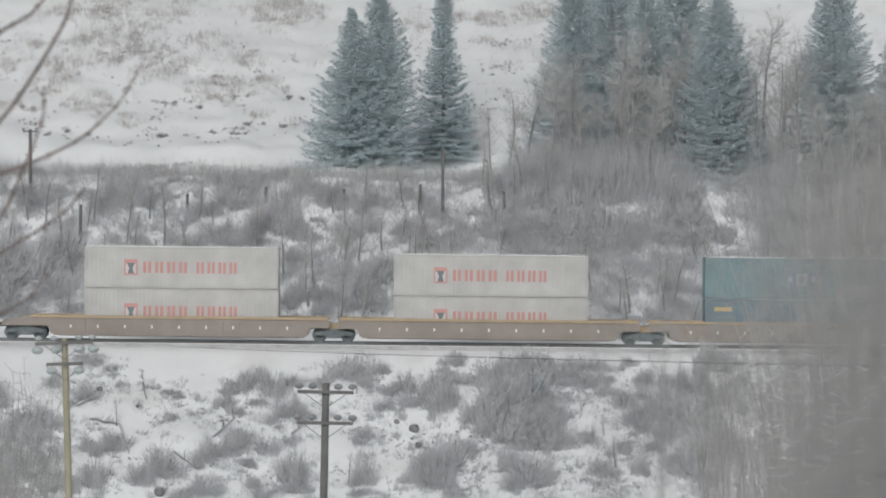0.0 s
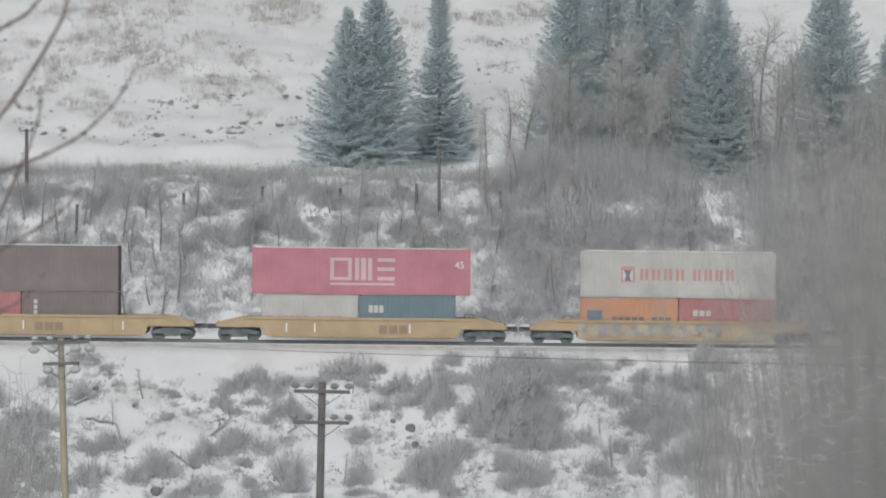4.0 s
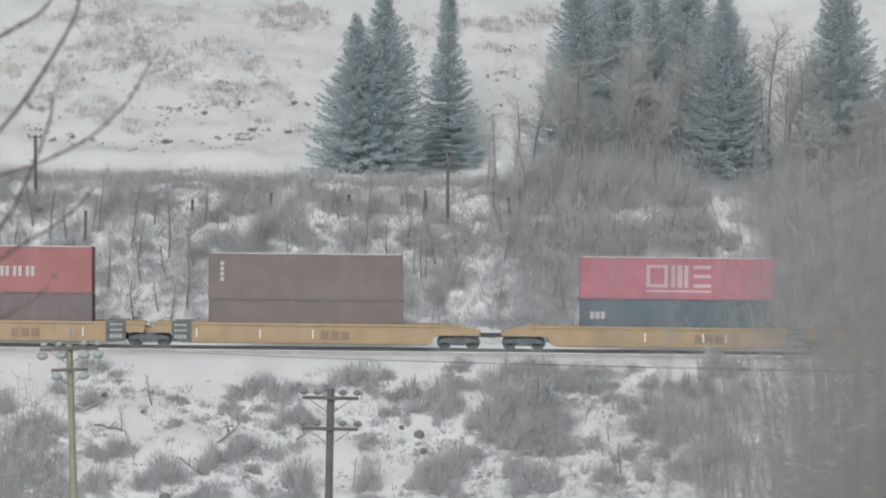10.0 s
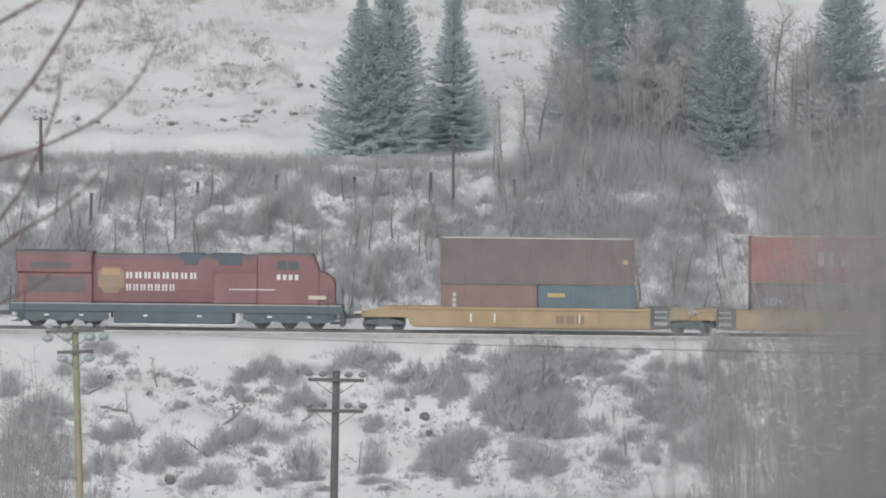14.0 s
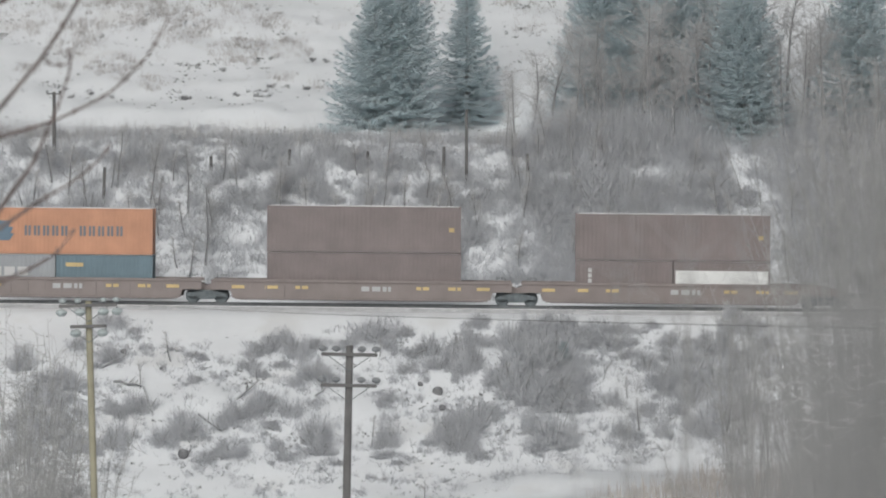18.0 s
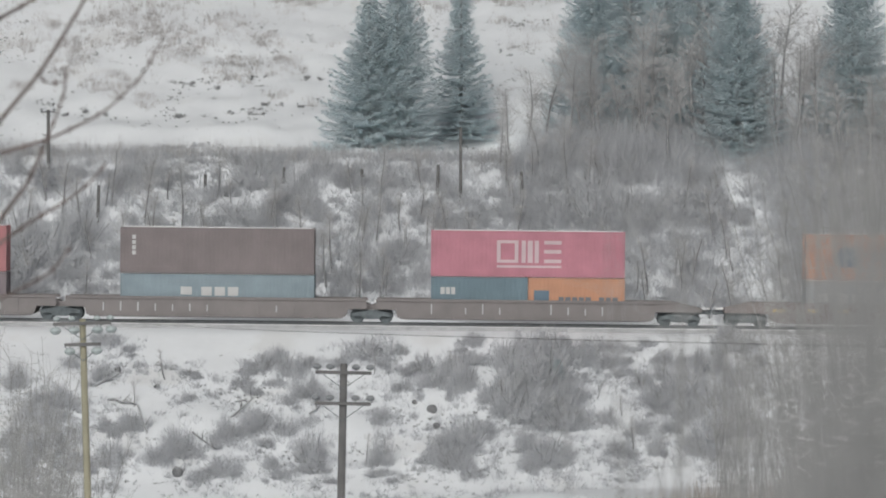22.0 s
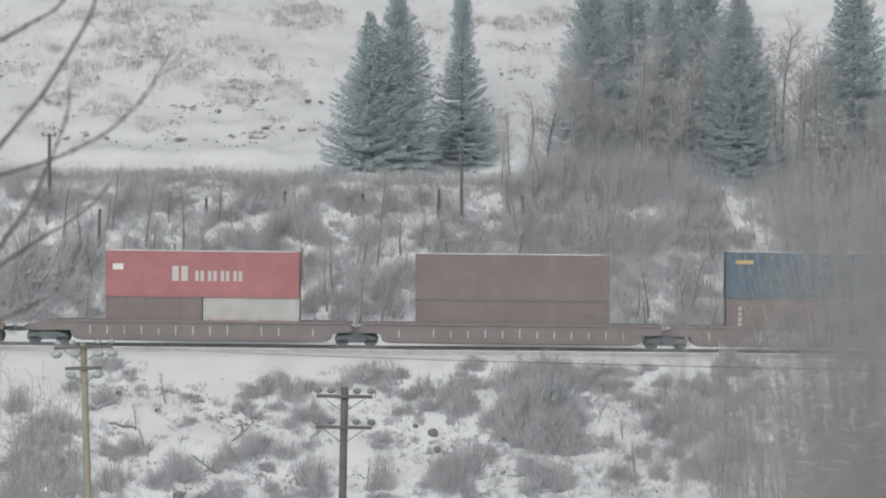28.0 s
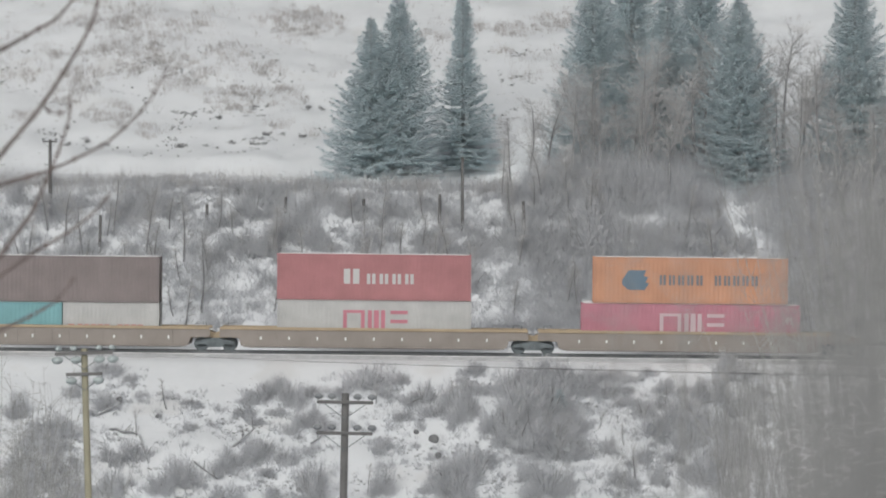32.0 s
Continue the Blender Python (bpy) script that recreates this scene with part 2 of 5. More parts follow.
# Plants
def mound_meshes(seed, twigs, stems=26, loose=0.3):
    """A rounded bare bush, one metre in radius and in height: stems from the root, and a crown of crossing twigs."""
    rng = random.Random(seed)
    sv, sf, tv, tf = [], [], [], []
    lobes = [(rng.uniform(0, 6.28), rng.uniform(0.05, 0.95), rng.uniform(0.2, 0.6), rng.uniform(0.25, 1.0)) for _ in range(10)]
    for _ in range(stems):
        a, lean = rng.uniform(0, 6.28), rng.uniform(0.1, 1.3)
        p = Vector((rng.uniform(-0.25, 0.25), rng.uniform(-0.25, 0.25), -0.12))
        tube(sv, sf, wander(rng, p, Vector((math.cos(a) * lean, math.sin(a) * lean, 1.0)), rng.uniform(0.55, 1.15), 4, 0.25, 0.1), 0.014, 0.006)
    for _ in range(twigs):
        a, off, r, tall = rng.choice(lobes)
        w, u = rng.uniform(0, 6.28), rng.random()
        d = Vector((math.cos(w) * math.sqrt(1 - u * u), math.sin(w) * math.sqrt(1 - u * u), u))
        k = rng.random() ** 0.45
        p = Vector((math.cos(a) * off, math.sin(a) * off, -0.06)) + Vector((d.x * r, d.y * r, d.z * tall)) * k
        way = (d * rng.uniform(0.2, 1.0) + Vector((rng.uniform(-0.8, 0.8), rng.uniform(-0.8, 0.8), rng.uniform(-0.3, 0.9)))).normalized() * rng.uniform(0.12, 0.16 + loose)
        t = way.cross(Vector((rng.uniform(-1, 1), rng.uniform(-1, 1), rng.uniform(-1, 1)))).normalized() * rng.uniform(0.007, 0.02)
        b = len(tv)
        tv += [p - t, p + t, p + way]
        tf.append((b, b + 1, b + 2))
    return mesh_of("stems", sv, sf), mesh_of("twigs", tv, tf)


def tree_meshes(seed, tall, limbs, twigs, thick=1.0, crown_from=0.3, spread=0.75):
    """A bare deciduous tree: trunk with limbs, and a crown of twigs."""
    rng = random.Random(seed)
    sv, sf, tv, tf = [], [], [], []
    trunk = wander(rng, Vector((0, 0, -0.1)), Vector((rng.uniform(-0.1, 0.1), rng.uniform(-0.1, 0.1), 1)), tall, 7, 0.12, 0.25)
    tube(sv, sf, trunk, 0.016 * tall * thick, 0.012 * thick, 6)
    for _ in range(limbs):
        k = rng.uniform(crown_from, 0.97) * 7
        i = min(6, int(k))
        p = trunk[i].lerp(trunk[i + 1], k - i)
        a = rng.uniform(0, 2 * math.pi)
        ln = tall * rng.uniform(0.18, 0.42) * (1.25 - k / 7 * 0.7)
        limb = wander(rng, p, Vector((math.cos(a) * spread, math.sin(a) * spread, rng.uniform(0.3, 1.0))), ln, 5, 0.38, 0.16)
        tube(tv, tf, limb, 0.005 * tall * thick * (1.2 - k / 8), 0.007 * thick, 4)
        for _ in range(twigs):
            q = rng.uniform(0.5, 4.95)
            j = int(q)
            s = limb[j].lerp(limb[j + 1], q - j)
            d = Vector((rng.uniform(-1, 1), rng.uniform(-1, 1), rng.uniform(-0.4, 1)))
            tube(tv, tf, wander(rng, s, d, tall * rng.uniform(0.04, 0.13), 2, 0.4, 0.15), 0.0075 * thick, 0.003 * thick)
    return mesh_of("trunk", sv, sf), mesh_of("crown", tv, tf)


def plant(name, kinds, x, y, size, turn, material, label, category, group, twigname, sink=0.05, z=None):
    """size: three scales."""
    a, b = kinds
    ob = linked(name, a, BARK)
    ob.matrix_basis = Matrix.LocRotScale((x, y, (height(x, y) if z is None else z) - sink), Euler((0, 0, turn)), size)
    tagged(linked(twigname, b, material, ob), kind="stuff")
    return tagged(ob, label, category, group)


MOUNDS = [mound_meshes(20 + i, 1900, 26, 0.34) for i in range(9)]
LOW_MOUNDS = [mound_meshes(40 + i, 420, 9, 0.4) for i in range(4)]
SAPLINGS = [tree_meshes(60 + i, 4.2, 15, 12, 1.6, 0.25, 0.6) for i in range(5)]
TREES = [tree_meshes(80 + i, 9.0, 34, 26, 1.15, 0.25, 0.8) for i in range(5)]

# bushes on the slope below the line: place, radius, height
SLOPE_A = [(-21.87, 246.10, 1.26, 0.55), (-20.45, 245.50, 0.52, 0.45), (-23.75, 243.95, 0.46, 0.54), (-21.66, 242.55, 0.83, 0.75), (-24.35, 239.55, 1.43, 1.33), (-19.51, 244.10, 0.37, 0.42),
    (-16.64, 243.10, 0.72, 0.42), (-18.28, 241.55, 0.27, 0.60), (-14.74, 242.60, 0.31, 0.42), (-15.05, 240.85, 0.37, 0.48), (-16.36, 240.50, 0.57, 0.42), (-17.30, 240.75, 0.22, 0.30),
    (-19.58, 237.40, 0.81, 1.17), (-21.09, 237.30, 0.61, 0.88), (-18.50, 237.75, 0.24, 0.59), (-24.78, 237.80, 1.21, 1.03), (-24.24, 234.50, 1.40, 1.74), (-20.57, 233.70, 0.89, 1.59),
    (-19.38, 234.95, 0.30, 0.58), (-16.48, 234.90, 1.24, 1.45), (-16.43, 238.60, 0.30, 0.44), (-14.68, 238.25, 0.28, 0.29), (-13.77, 236.50, 0.60, 1.17), (-13.06, 241.95, 0.72, 0.60)]
SLOPE_B = [(-12.11, 243.65, 0.83, 0.90), (-11.11, 244.50, 0.62, 0.75), (-10.21, 242.85, 1.03, 1.05), (-9.22, 243.95, 0.83, 0.60), (-9.30, 240.75, 1.02, 1.25), (-10.31, 240.25, 0.51, 0.44),
    (-12.11, 237.55, 1.11, 1.17), (-10.37, 237.00, 1.01, 0.88), (-9.11, 238.45, 0.30, 0.38), (-13.97, 233.15, 1.19, 0.86), (-11.03, 233.95, 0.50, 0.72), (-8.86, 234.35, 1.00, 1.44),
    (-8.42, 233.30, 1.19, 0.58), (-10.59, 232.95, 0.59, 0.57), (-11.81, 235.50, 0.24, 0.29), (-16.94, 232.95, 0.30, 0.29), (-5.71, 244.75, 1.46, 1.21), (-3.60, 245.65, 0.42, 0.85),
    (-4.65, 244.00, 0.52, 0.45), (-2.16, 243.65, 0.83, 0.90), (-0.50, 243.25, 0.83, 1.20), (-3.37, 241.50, 0.82, 0.74), (-1.53, 242.05, 1.03, 0.75), (-0.08, 241.15, 0.62, 1.19)]
SLOPE_C = [(-2.75, 240.90, 0.22, 0.24), (-4.66, 239.05, 0.51, 0.59), (-2.73, 239.10, 0.24, 0.35), (-1.70, 237.90, 0.28, 0.41), (-4.72, 237.15, 0.28, 0.41), (-0.88, 235.15, 1.00, 1.01),
    (-4.47, 234.20, 0.70, 1.30), (-2.57, 233.85, 0.30, 0.35), (-4.55, 233.15, 0.79, 0.58), (-0.48, 236.60, 0.80, 0.58), (-3.26, 233.05, 0.40, 0.29), (-26.83, 241.70, 0.62, 1.19),
    (-26.00, 236.05, 0.80, 1.46), (-25.87, 233.00, 0.99, 1.15), (-15.49, 238.25, 0.22, 0.26), (-16.04, 241.85, 0.25, 0.27), (-18.04, 243.95, 0.22, 0.24), (-19.75, 233.35, 0.28, 0.35),
    (1.05, 246.50, 0.81, 0.64), (0.74, 244.55, 1.20, 0.73), (0.33, 241.85, 0.89, 1.44), (1.42, 240.60, 0.22, 0.29), (3.04, 244.25, 1.00, 1.45), (4.56, 245.45, 1.41, 1.31)]
SLOPE_D = [(6.36, 245.15, 1.41, 1.31), (3.50, 241.45, 1.38, 1.58), (5.28, 241.70, 1.58, 1.72), (3.85, 238.60, 1.76, 1.42), (5.61, 238.75, 1.56, 1.28), (2.68, 239.35, 0.98, 1.28),
    (7.98, 245.30, 1.00, 1.16), (9.61, 245.95, 1.01, 0.88), (9.14, 244.20, 1.20, 0.87), (11.66, 246.70, 0.51, 0.44), (12.78, 244.90, 0.70, 0.58), (13.78, 244.90, 0.50, 0.58),
    (13.36, 240.90, 1.58, 2.00), (11.25, 242.20, 0.79, 0.86), (12.48, 243.05, 0.80, 0.72), (17.28, 246.15, 1.21, 1.17), (15.30, 240.40, 1.18, 1.14), (8.93, 238.55, 0.43, 0.85),
    (6.78, 238.55, 0.78, 0.79), (0.71, 235.50, 1.35, 1.54), (1.30, 237.45, 0.78, 0.85), (0.04, 233.85, 0.96, 1.11), (5.31, 234.00, 1.44, 1.39), (4.00, 235.95, 0.77, 1.12)]
SLOPE_E = [(3.58, 233.90, 0.29, 0.56), (9.59, 235.45, 0.77, 0.84), (10.84, 237.60, 0.58, 0.85), (11.70, 235.35, 0.58, 1.12), (8.60, 234.90, 0.29, 0.42), (14.81, 235.60, 1.16, 1.68),
    (0.90, 233.00, 0.57, 0.41), (7.84, 241.20, 0.32, 0.40), (7.48, 242.35, 0.28, 0.26), (16.66, 247.45, 0.69, 1.23), (15.94, 244.25, 0.60, 1.74), (17.43, 242.60, 1.19, 1.73),
    (14.73, 244.05, 0.80, 1.16), (13.63, 238.70, 0.98, 1.13), (16.49, 237.60, 1.36, 1.69), (10.57, 240.35, 0.28, 0.34), (12.12, 239.80, 0.59, 0.63)]
SLOPE_ALL = SLOPE_A + SLOPE_B + SLOPE_C + SLOPE_D + SLOPE_E
# bushes on the bank above the line
BANK_A = [(-29.25, 273.80, 1.74, 0.92), (-30.58, 274.35, 0.63, 1.38), (-26.89, 273.90, 1.11, 0.80), (-24.19, 273.65, 0.95, 0.92), (-22.42, 273.30, 0.79, 1.14), (-21.20, 273.80, 0.95, 1.37),
    (-20.02, 272.90, 0.63, 0.57), (-19.07, 273.90, 0.79, 0.69), (-16.96, 271.80, 0.55, 0.68), (-14.21, 273.05, 1.73, 1.37), (-15.11, 275.10, 0.95, 0.92), (-12.71, 274.90, 0.95, 0.92),
    (-12.06, 270.95, 0.94, 1.36), (-13.26, 269.75, 0.78, 0.68), (-14.19, 269.70, 0.62, 0.68), (-11.04, 272.70, 0.94, 1.37), (-9.83, 274.15, 0.63, 1.15), (-8.73, 274.35, 0.79, 0.92),
    (-8.07, 273.30, 0.47, 1.14), (-9.38, 270.25, 0.78, 0.90), (-8.66, 271.95, 0.47, 0.34), (-20.43, 269.90, 0.70, 0.56), (-22.29, 269.80, 0.62, 0.68), (-25.25, 269.85, 0.78, 0.56)]
BANK_B = [(-29.75, 269.65, 0.47, 0.45), (-18.31, 275.55, 0.79, 0.51), (-21.98, 281.85, 1.30, 0.33), (-18.94, 290.15, 0.50, 0.44), (-21.13, 288.05, 0.75, 0.34), (-20.10, 287.55, 0.46, 0.38),
    (-16.64, 274.20, 0.44, 0.64), (-10.34, 270.75, 0.94, 1.36), (-9.41, 275.55, 0.64, 0.69), (-7.46, 274.15, 0.79, 0.92), (-6.18, 273.35, 0.95, 1.14), (-6.11, 270.40, 0.78, 1.36),
    (-4.76, 273.50, 0.95, 0.92), (-4.56, 271.00, 0.63, 1.13), (-2.56, 274.00, 0.95, 0.92), (-1.29, 273.25, 0.47, 1.37), (-0.50, 272.50, 0.79, 0.91), (0.60, 271.65, 0.94, 0.91),
    (2.49, 272.70, 0.79, 0.68), (3.57, 270.55, 1.25, 1.36), (2.00, 270.65, 0.94, 0.91), (5.97, 273.35, 1.26, 1.37), (7.60, 275.55, 1.27, 1.38), (6.70, 270.90, 1.41, 1.81)]
BANK_C = [(5.86, 268.45, 1.24, 1.12), (9.07, 271.85, 1.57, 2.05), (10.73, 274.20, 1.27, 1.84), (8.98, 269.05, 0.93, 0.90), (-1.59, 270.80, 0.94, 0.91), (-9.94, 268.35, 0.77, 0.90),
    (-2.53, 270.85, 0.78, 0.77), (0.44, 269.95, 0.93, 0.68), (5.06, 275.55, 0.64, 0.69), (11.05, 270.35, 1.25, 1.81), (8.93, 270.00, 1.49, 1.62), (11.56, 270.80, 1.49, 1.62),
    (14.54, 270.55, 1.68, 1.62), (17.21, 271.60, 1.68, 1.63), (17.38, 274.30, 1.13, 1.10), (18.62, 270.30, 1.49, 1.35), (24.14, 271.65, 1.50, 2.44), (26.90, 271.20, 1.68, 2.44),
    (28.96, 273.00, 1.69, 2.45), (25.29, 269.90, 1.49, 1.35), (28.80, 269.75, 1.49, 1.62), (20.64, 272.35, 0.56, 0.68), (-9.32, 264.75, 0.86, 1.41), (-6.93, 264.10, 0.97, 0.94)]
BANK_D = [(-3.95, 266.35, 1.30, 1.89), (-4.34, 263.85, 1.29, 0.94), (-6.32, 265.75, 1.08, 1.88), (-2.41, 264.80, 0.65, 1.25), (-28.59, 265.35, 2.38, 2.82), (-25.52, 267.20, 1.74, 1.89),
    (-28.78, 263.10, 1.72, 1.55), (-25.72, 264.75, 1.29, 1.25), (0.40, 266.45, 1.30, 1.89), (1.06, 269.50, 1.32, 1.27), (-1.14, 269.50, 1.10, 1.27), (-14.99, 269.85, 1.32, 1.28),
    (-13.22, 269.60, 1.10, 1.27)]
BANK_ALL = BANK_A + BANK_B + BANK_C + BANK_D
# brush on the hillside, and its small tufts
HILL_A = [(-25.85, 319.20, 2.34, 1.02), (-25.77, 315.30, 1.62, 1.01), (-30.39, 320.10, 0.94, 0.68), (-23.03, 312.65, 1.15, 1.00), (-18.59, 315.15, 1.16, 0.84), (-14.99, 312.50, 1.03, 0.83),
    (-17.45, 307.25, 1.47, 0.98), (-13.64, 307.85, 1.13, 0.98), (-22.34, 309.40, 1.14, 0.82), (-26.86, 303.95, 1.34, 0.71), (-25.91, 311.40, 0.91, 0.66), (-29.51, 310.80, 1.14, 0.66),
    (-19.73, 311.30, 0.69, 0.40), (-23.75, 301.30, 0.89, 0.48), (-20.61, 321.45, 0.94, 0.68), (-12.60, 321.80, 1.89, 0.51), (-33.68, 311.40, 0.69, 0.50), (-33.34, 304.10, 0.67, 0.49),
    (-11.14, 301.40, 0.49, 0.64), (-13.64, 302.95, 0.56, 0.32), (-28.47, 314.45, 0.92, 0.33), (-31.92, 314.35, 0.46, 0.33), (-9.92, 311.80, 0.34, 0.40), (-30.15, 308.00, 1.36, 0.33)]
HILL_B = [(4.15, 319.80, 1.02, 0.81), (-2.46, 318.95, 0.76, 0.44), (1.36, 320.50, 0.64, 0.44), (3.35, 315.55, 0.50, 0.36), (5.69, 320.15, 0.51, 0.55), (7.76, 321.70, 1.02, 0.56)]
HILL_ALL = HILL_A + HILL_B
TUFT_A = [(-16.49, 304.15, 0.40, 0.32), (-15.28, 304.60, 0.22, 0.20), (-13.30, 305.25, 0.49, 0.33), (-14.81, 306.35, 0.27, 0.26), (-17.40, 304.50, 0.22, 0.23), (-21.79, 304.95, 0.27, 0.20),
    (-21.11, 304.70, 0.27, 0.20), (-10.75, 305.90, 0.31, 0.26), (-28.22, 299.50, 0.33, 0.22), (-32.85, 299.60, 0.40, 0.22), (-26.51, 298.80, 0.26, 0.22), (-29.58, 298.80, 0.26, 0.20),
    (-19.26, 298.65, 0.26, 0.29), (-17.13, 299.65, 0.22, 0.29), (-16.39, 300.20, 0.22, 0.29), (-15.26, 299.75, 0.66, 0.26), (-21.17, 296.10, 0.22, 0.20), (-14.68, 301.35, 0.22, 0.20),
    (-18.70, 302.00, 0.31, 0.20), (-11.79, 301.05, 0.31, 0.29), (-20.33, 304.75, 0.27, 0.20), (-18.44, 304.25, 0.27, 0.20), (-12.94, 304.70, 0.27, 0.23), (-10.74, 308.85, 0.27, 0.20)]
TUFT_B = [(-16.03, 306.00, 0.31, 0.20), (-28.95, 314.60, 0.69, 0.20), (-32.17, 314.55, 0.46, 0.20), (-11.67, 306.50, 0.23, 0.39), (-18.27, 298.50, 0.22, 0.22), (-20.90, 298.55, 0.35, 0.25)]
TUFTS_ALL = TUFT_A + TUFT_B

def foot(x):
    """Where the slope below the line ends."""
    return 234.2 - 11 * min(1.0, max(0.0, (14 - x) / 24))


def bushes():
    rng = random.Random(7)
    for x, y, r, tall in SLOPE_ALL:
        small = r < 0.42
        label = "small grey tuft of twigs standing in the snow" if small else "wide dense grey leafless thicket on the snowy slope" if r > 0.95 else "rounded leafless grey bush on the snowy slope"
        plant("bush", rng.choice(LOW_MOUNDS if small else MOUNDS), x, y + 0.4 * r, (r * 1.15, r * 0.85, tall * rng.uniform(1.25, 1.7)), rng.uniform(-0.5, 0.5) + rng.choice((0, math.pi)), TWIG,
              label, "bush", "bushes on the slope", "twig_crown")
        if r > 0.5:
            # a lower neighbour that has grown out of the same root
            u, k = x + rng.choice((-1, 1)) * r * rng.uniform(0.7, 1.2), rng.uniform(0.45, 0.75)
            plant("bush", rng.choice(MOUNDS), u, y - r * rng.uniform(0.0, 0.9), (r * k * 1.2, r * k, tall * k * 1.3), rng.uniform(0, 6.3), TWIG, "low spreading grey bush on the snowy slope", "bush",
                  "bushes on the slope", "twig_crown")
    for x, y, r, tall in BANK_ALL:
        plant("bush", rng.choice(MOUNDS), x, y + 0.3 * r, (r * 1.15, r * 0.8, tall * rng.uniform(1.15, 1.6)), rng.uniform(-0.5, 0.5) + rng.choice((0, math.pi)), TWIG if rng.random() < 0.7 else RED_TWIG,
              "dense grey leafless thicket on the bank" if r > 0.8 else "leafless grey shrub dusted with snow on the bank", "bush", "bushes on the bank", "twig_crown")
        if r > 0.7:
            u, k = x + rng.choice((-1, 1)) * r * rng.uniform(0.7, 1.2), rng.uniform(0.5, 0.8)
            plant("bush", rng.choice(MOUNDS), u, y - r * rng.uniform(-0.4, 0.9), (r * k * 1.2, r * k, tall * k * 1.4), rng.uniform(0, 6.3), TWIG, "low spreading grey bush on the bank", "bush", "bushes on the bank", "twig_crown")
    for _ in range(16):
        x, s = rng.uniform(-24, 18), rng.uniform(0.25, 0.5)
        y = rng.uniform(foot(x) + 1, 244)
        plant("sapling", rng.choice(SAPLINGS), x, y, (s, s, s), rng.uniform(0, 6.3), BRANCHLET, "small leafless sapling on the slope below the line", "tree", "saplings on the slope", "crown")
    for _ in range(120):
        x, y, s = rng.uniform(-36, 40), rng.uniform(262, 273.5), rng.uniform(0.5, 0.95)
        plant("sapling", rng.choice(SAPLINGS), x, y, (s, s, s), rng.uniform(0, 6.3), BRANCHLET, "thin leafless sapling on the snowy bank", "tree", "saplings on the bank", "crown")


def leafless_trees():
    rng = random.Random(19)
    label = "leafless grey tree with fine pale twigs above the bank"
    small = [(-21.3, 269.9, 0.5), (-18.69, 269.30, 0.5), (-17.2, 264.5, 0.6), (3.6, 281.0, 0.55), (4.9, 283.5, 0.7), (3.34, 273.30, 0.45), (6.3, 287.5, 0.8),
             (2.9, 276.0, 0.4), (5.6, 275.0, 0.5), (7.4, 274.0, 0.5), (8.9, 272.5, 0.5), (-12.37, 268.90, 0.45)]
    for x, y, s in small:
        plant("bare_tree", rng.choice(TREES), x, y, (s, s, s), rng.uniform(0, 6.3), HAZE_PALE if rng.random() < 0.4 else BRANCHLET, label, "tree", "bare trees", "crown")
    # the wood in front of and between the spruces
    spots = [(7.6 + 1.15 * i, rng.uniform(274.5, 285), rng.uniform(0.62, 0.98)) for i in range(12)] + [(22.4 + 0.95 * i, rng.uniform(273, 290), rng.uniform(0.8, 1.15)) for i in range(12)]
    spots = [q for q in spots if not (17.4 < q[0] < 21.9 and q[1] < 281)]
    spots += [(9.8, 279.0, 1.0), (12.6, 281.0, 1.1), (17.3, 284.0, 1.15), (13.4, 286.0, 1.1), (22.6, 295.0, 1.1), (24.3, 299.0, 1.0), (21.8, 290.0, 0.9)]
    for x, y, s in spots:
        plant("bare_tree", rng.choice(TREES), x, y, (s, s, s), rng.uniform(0, 6.3), BRANCHLET if rng.random() < 0.6 else HAZE_PALE, "grey-brown leafless tree in the wood around the spruces", "tree", "bare trees", "crown")


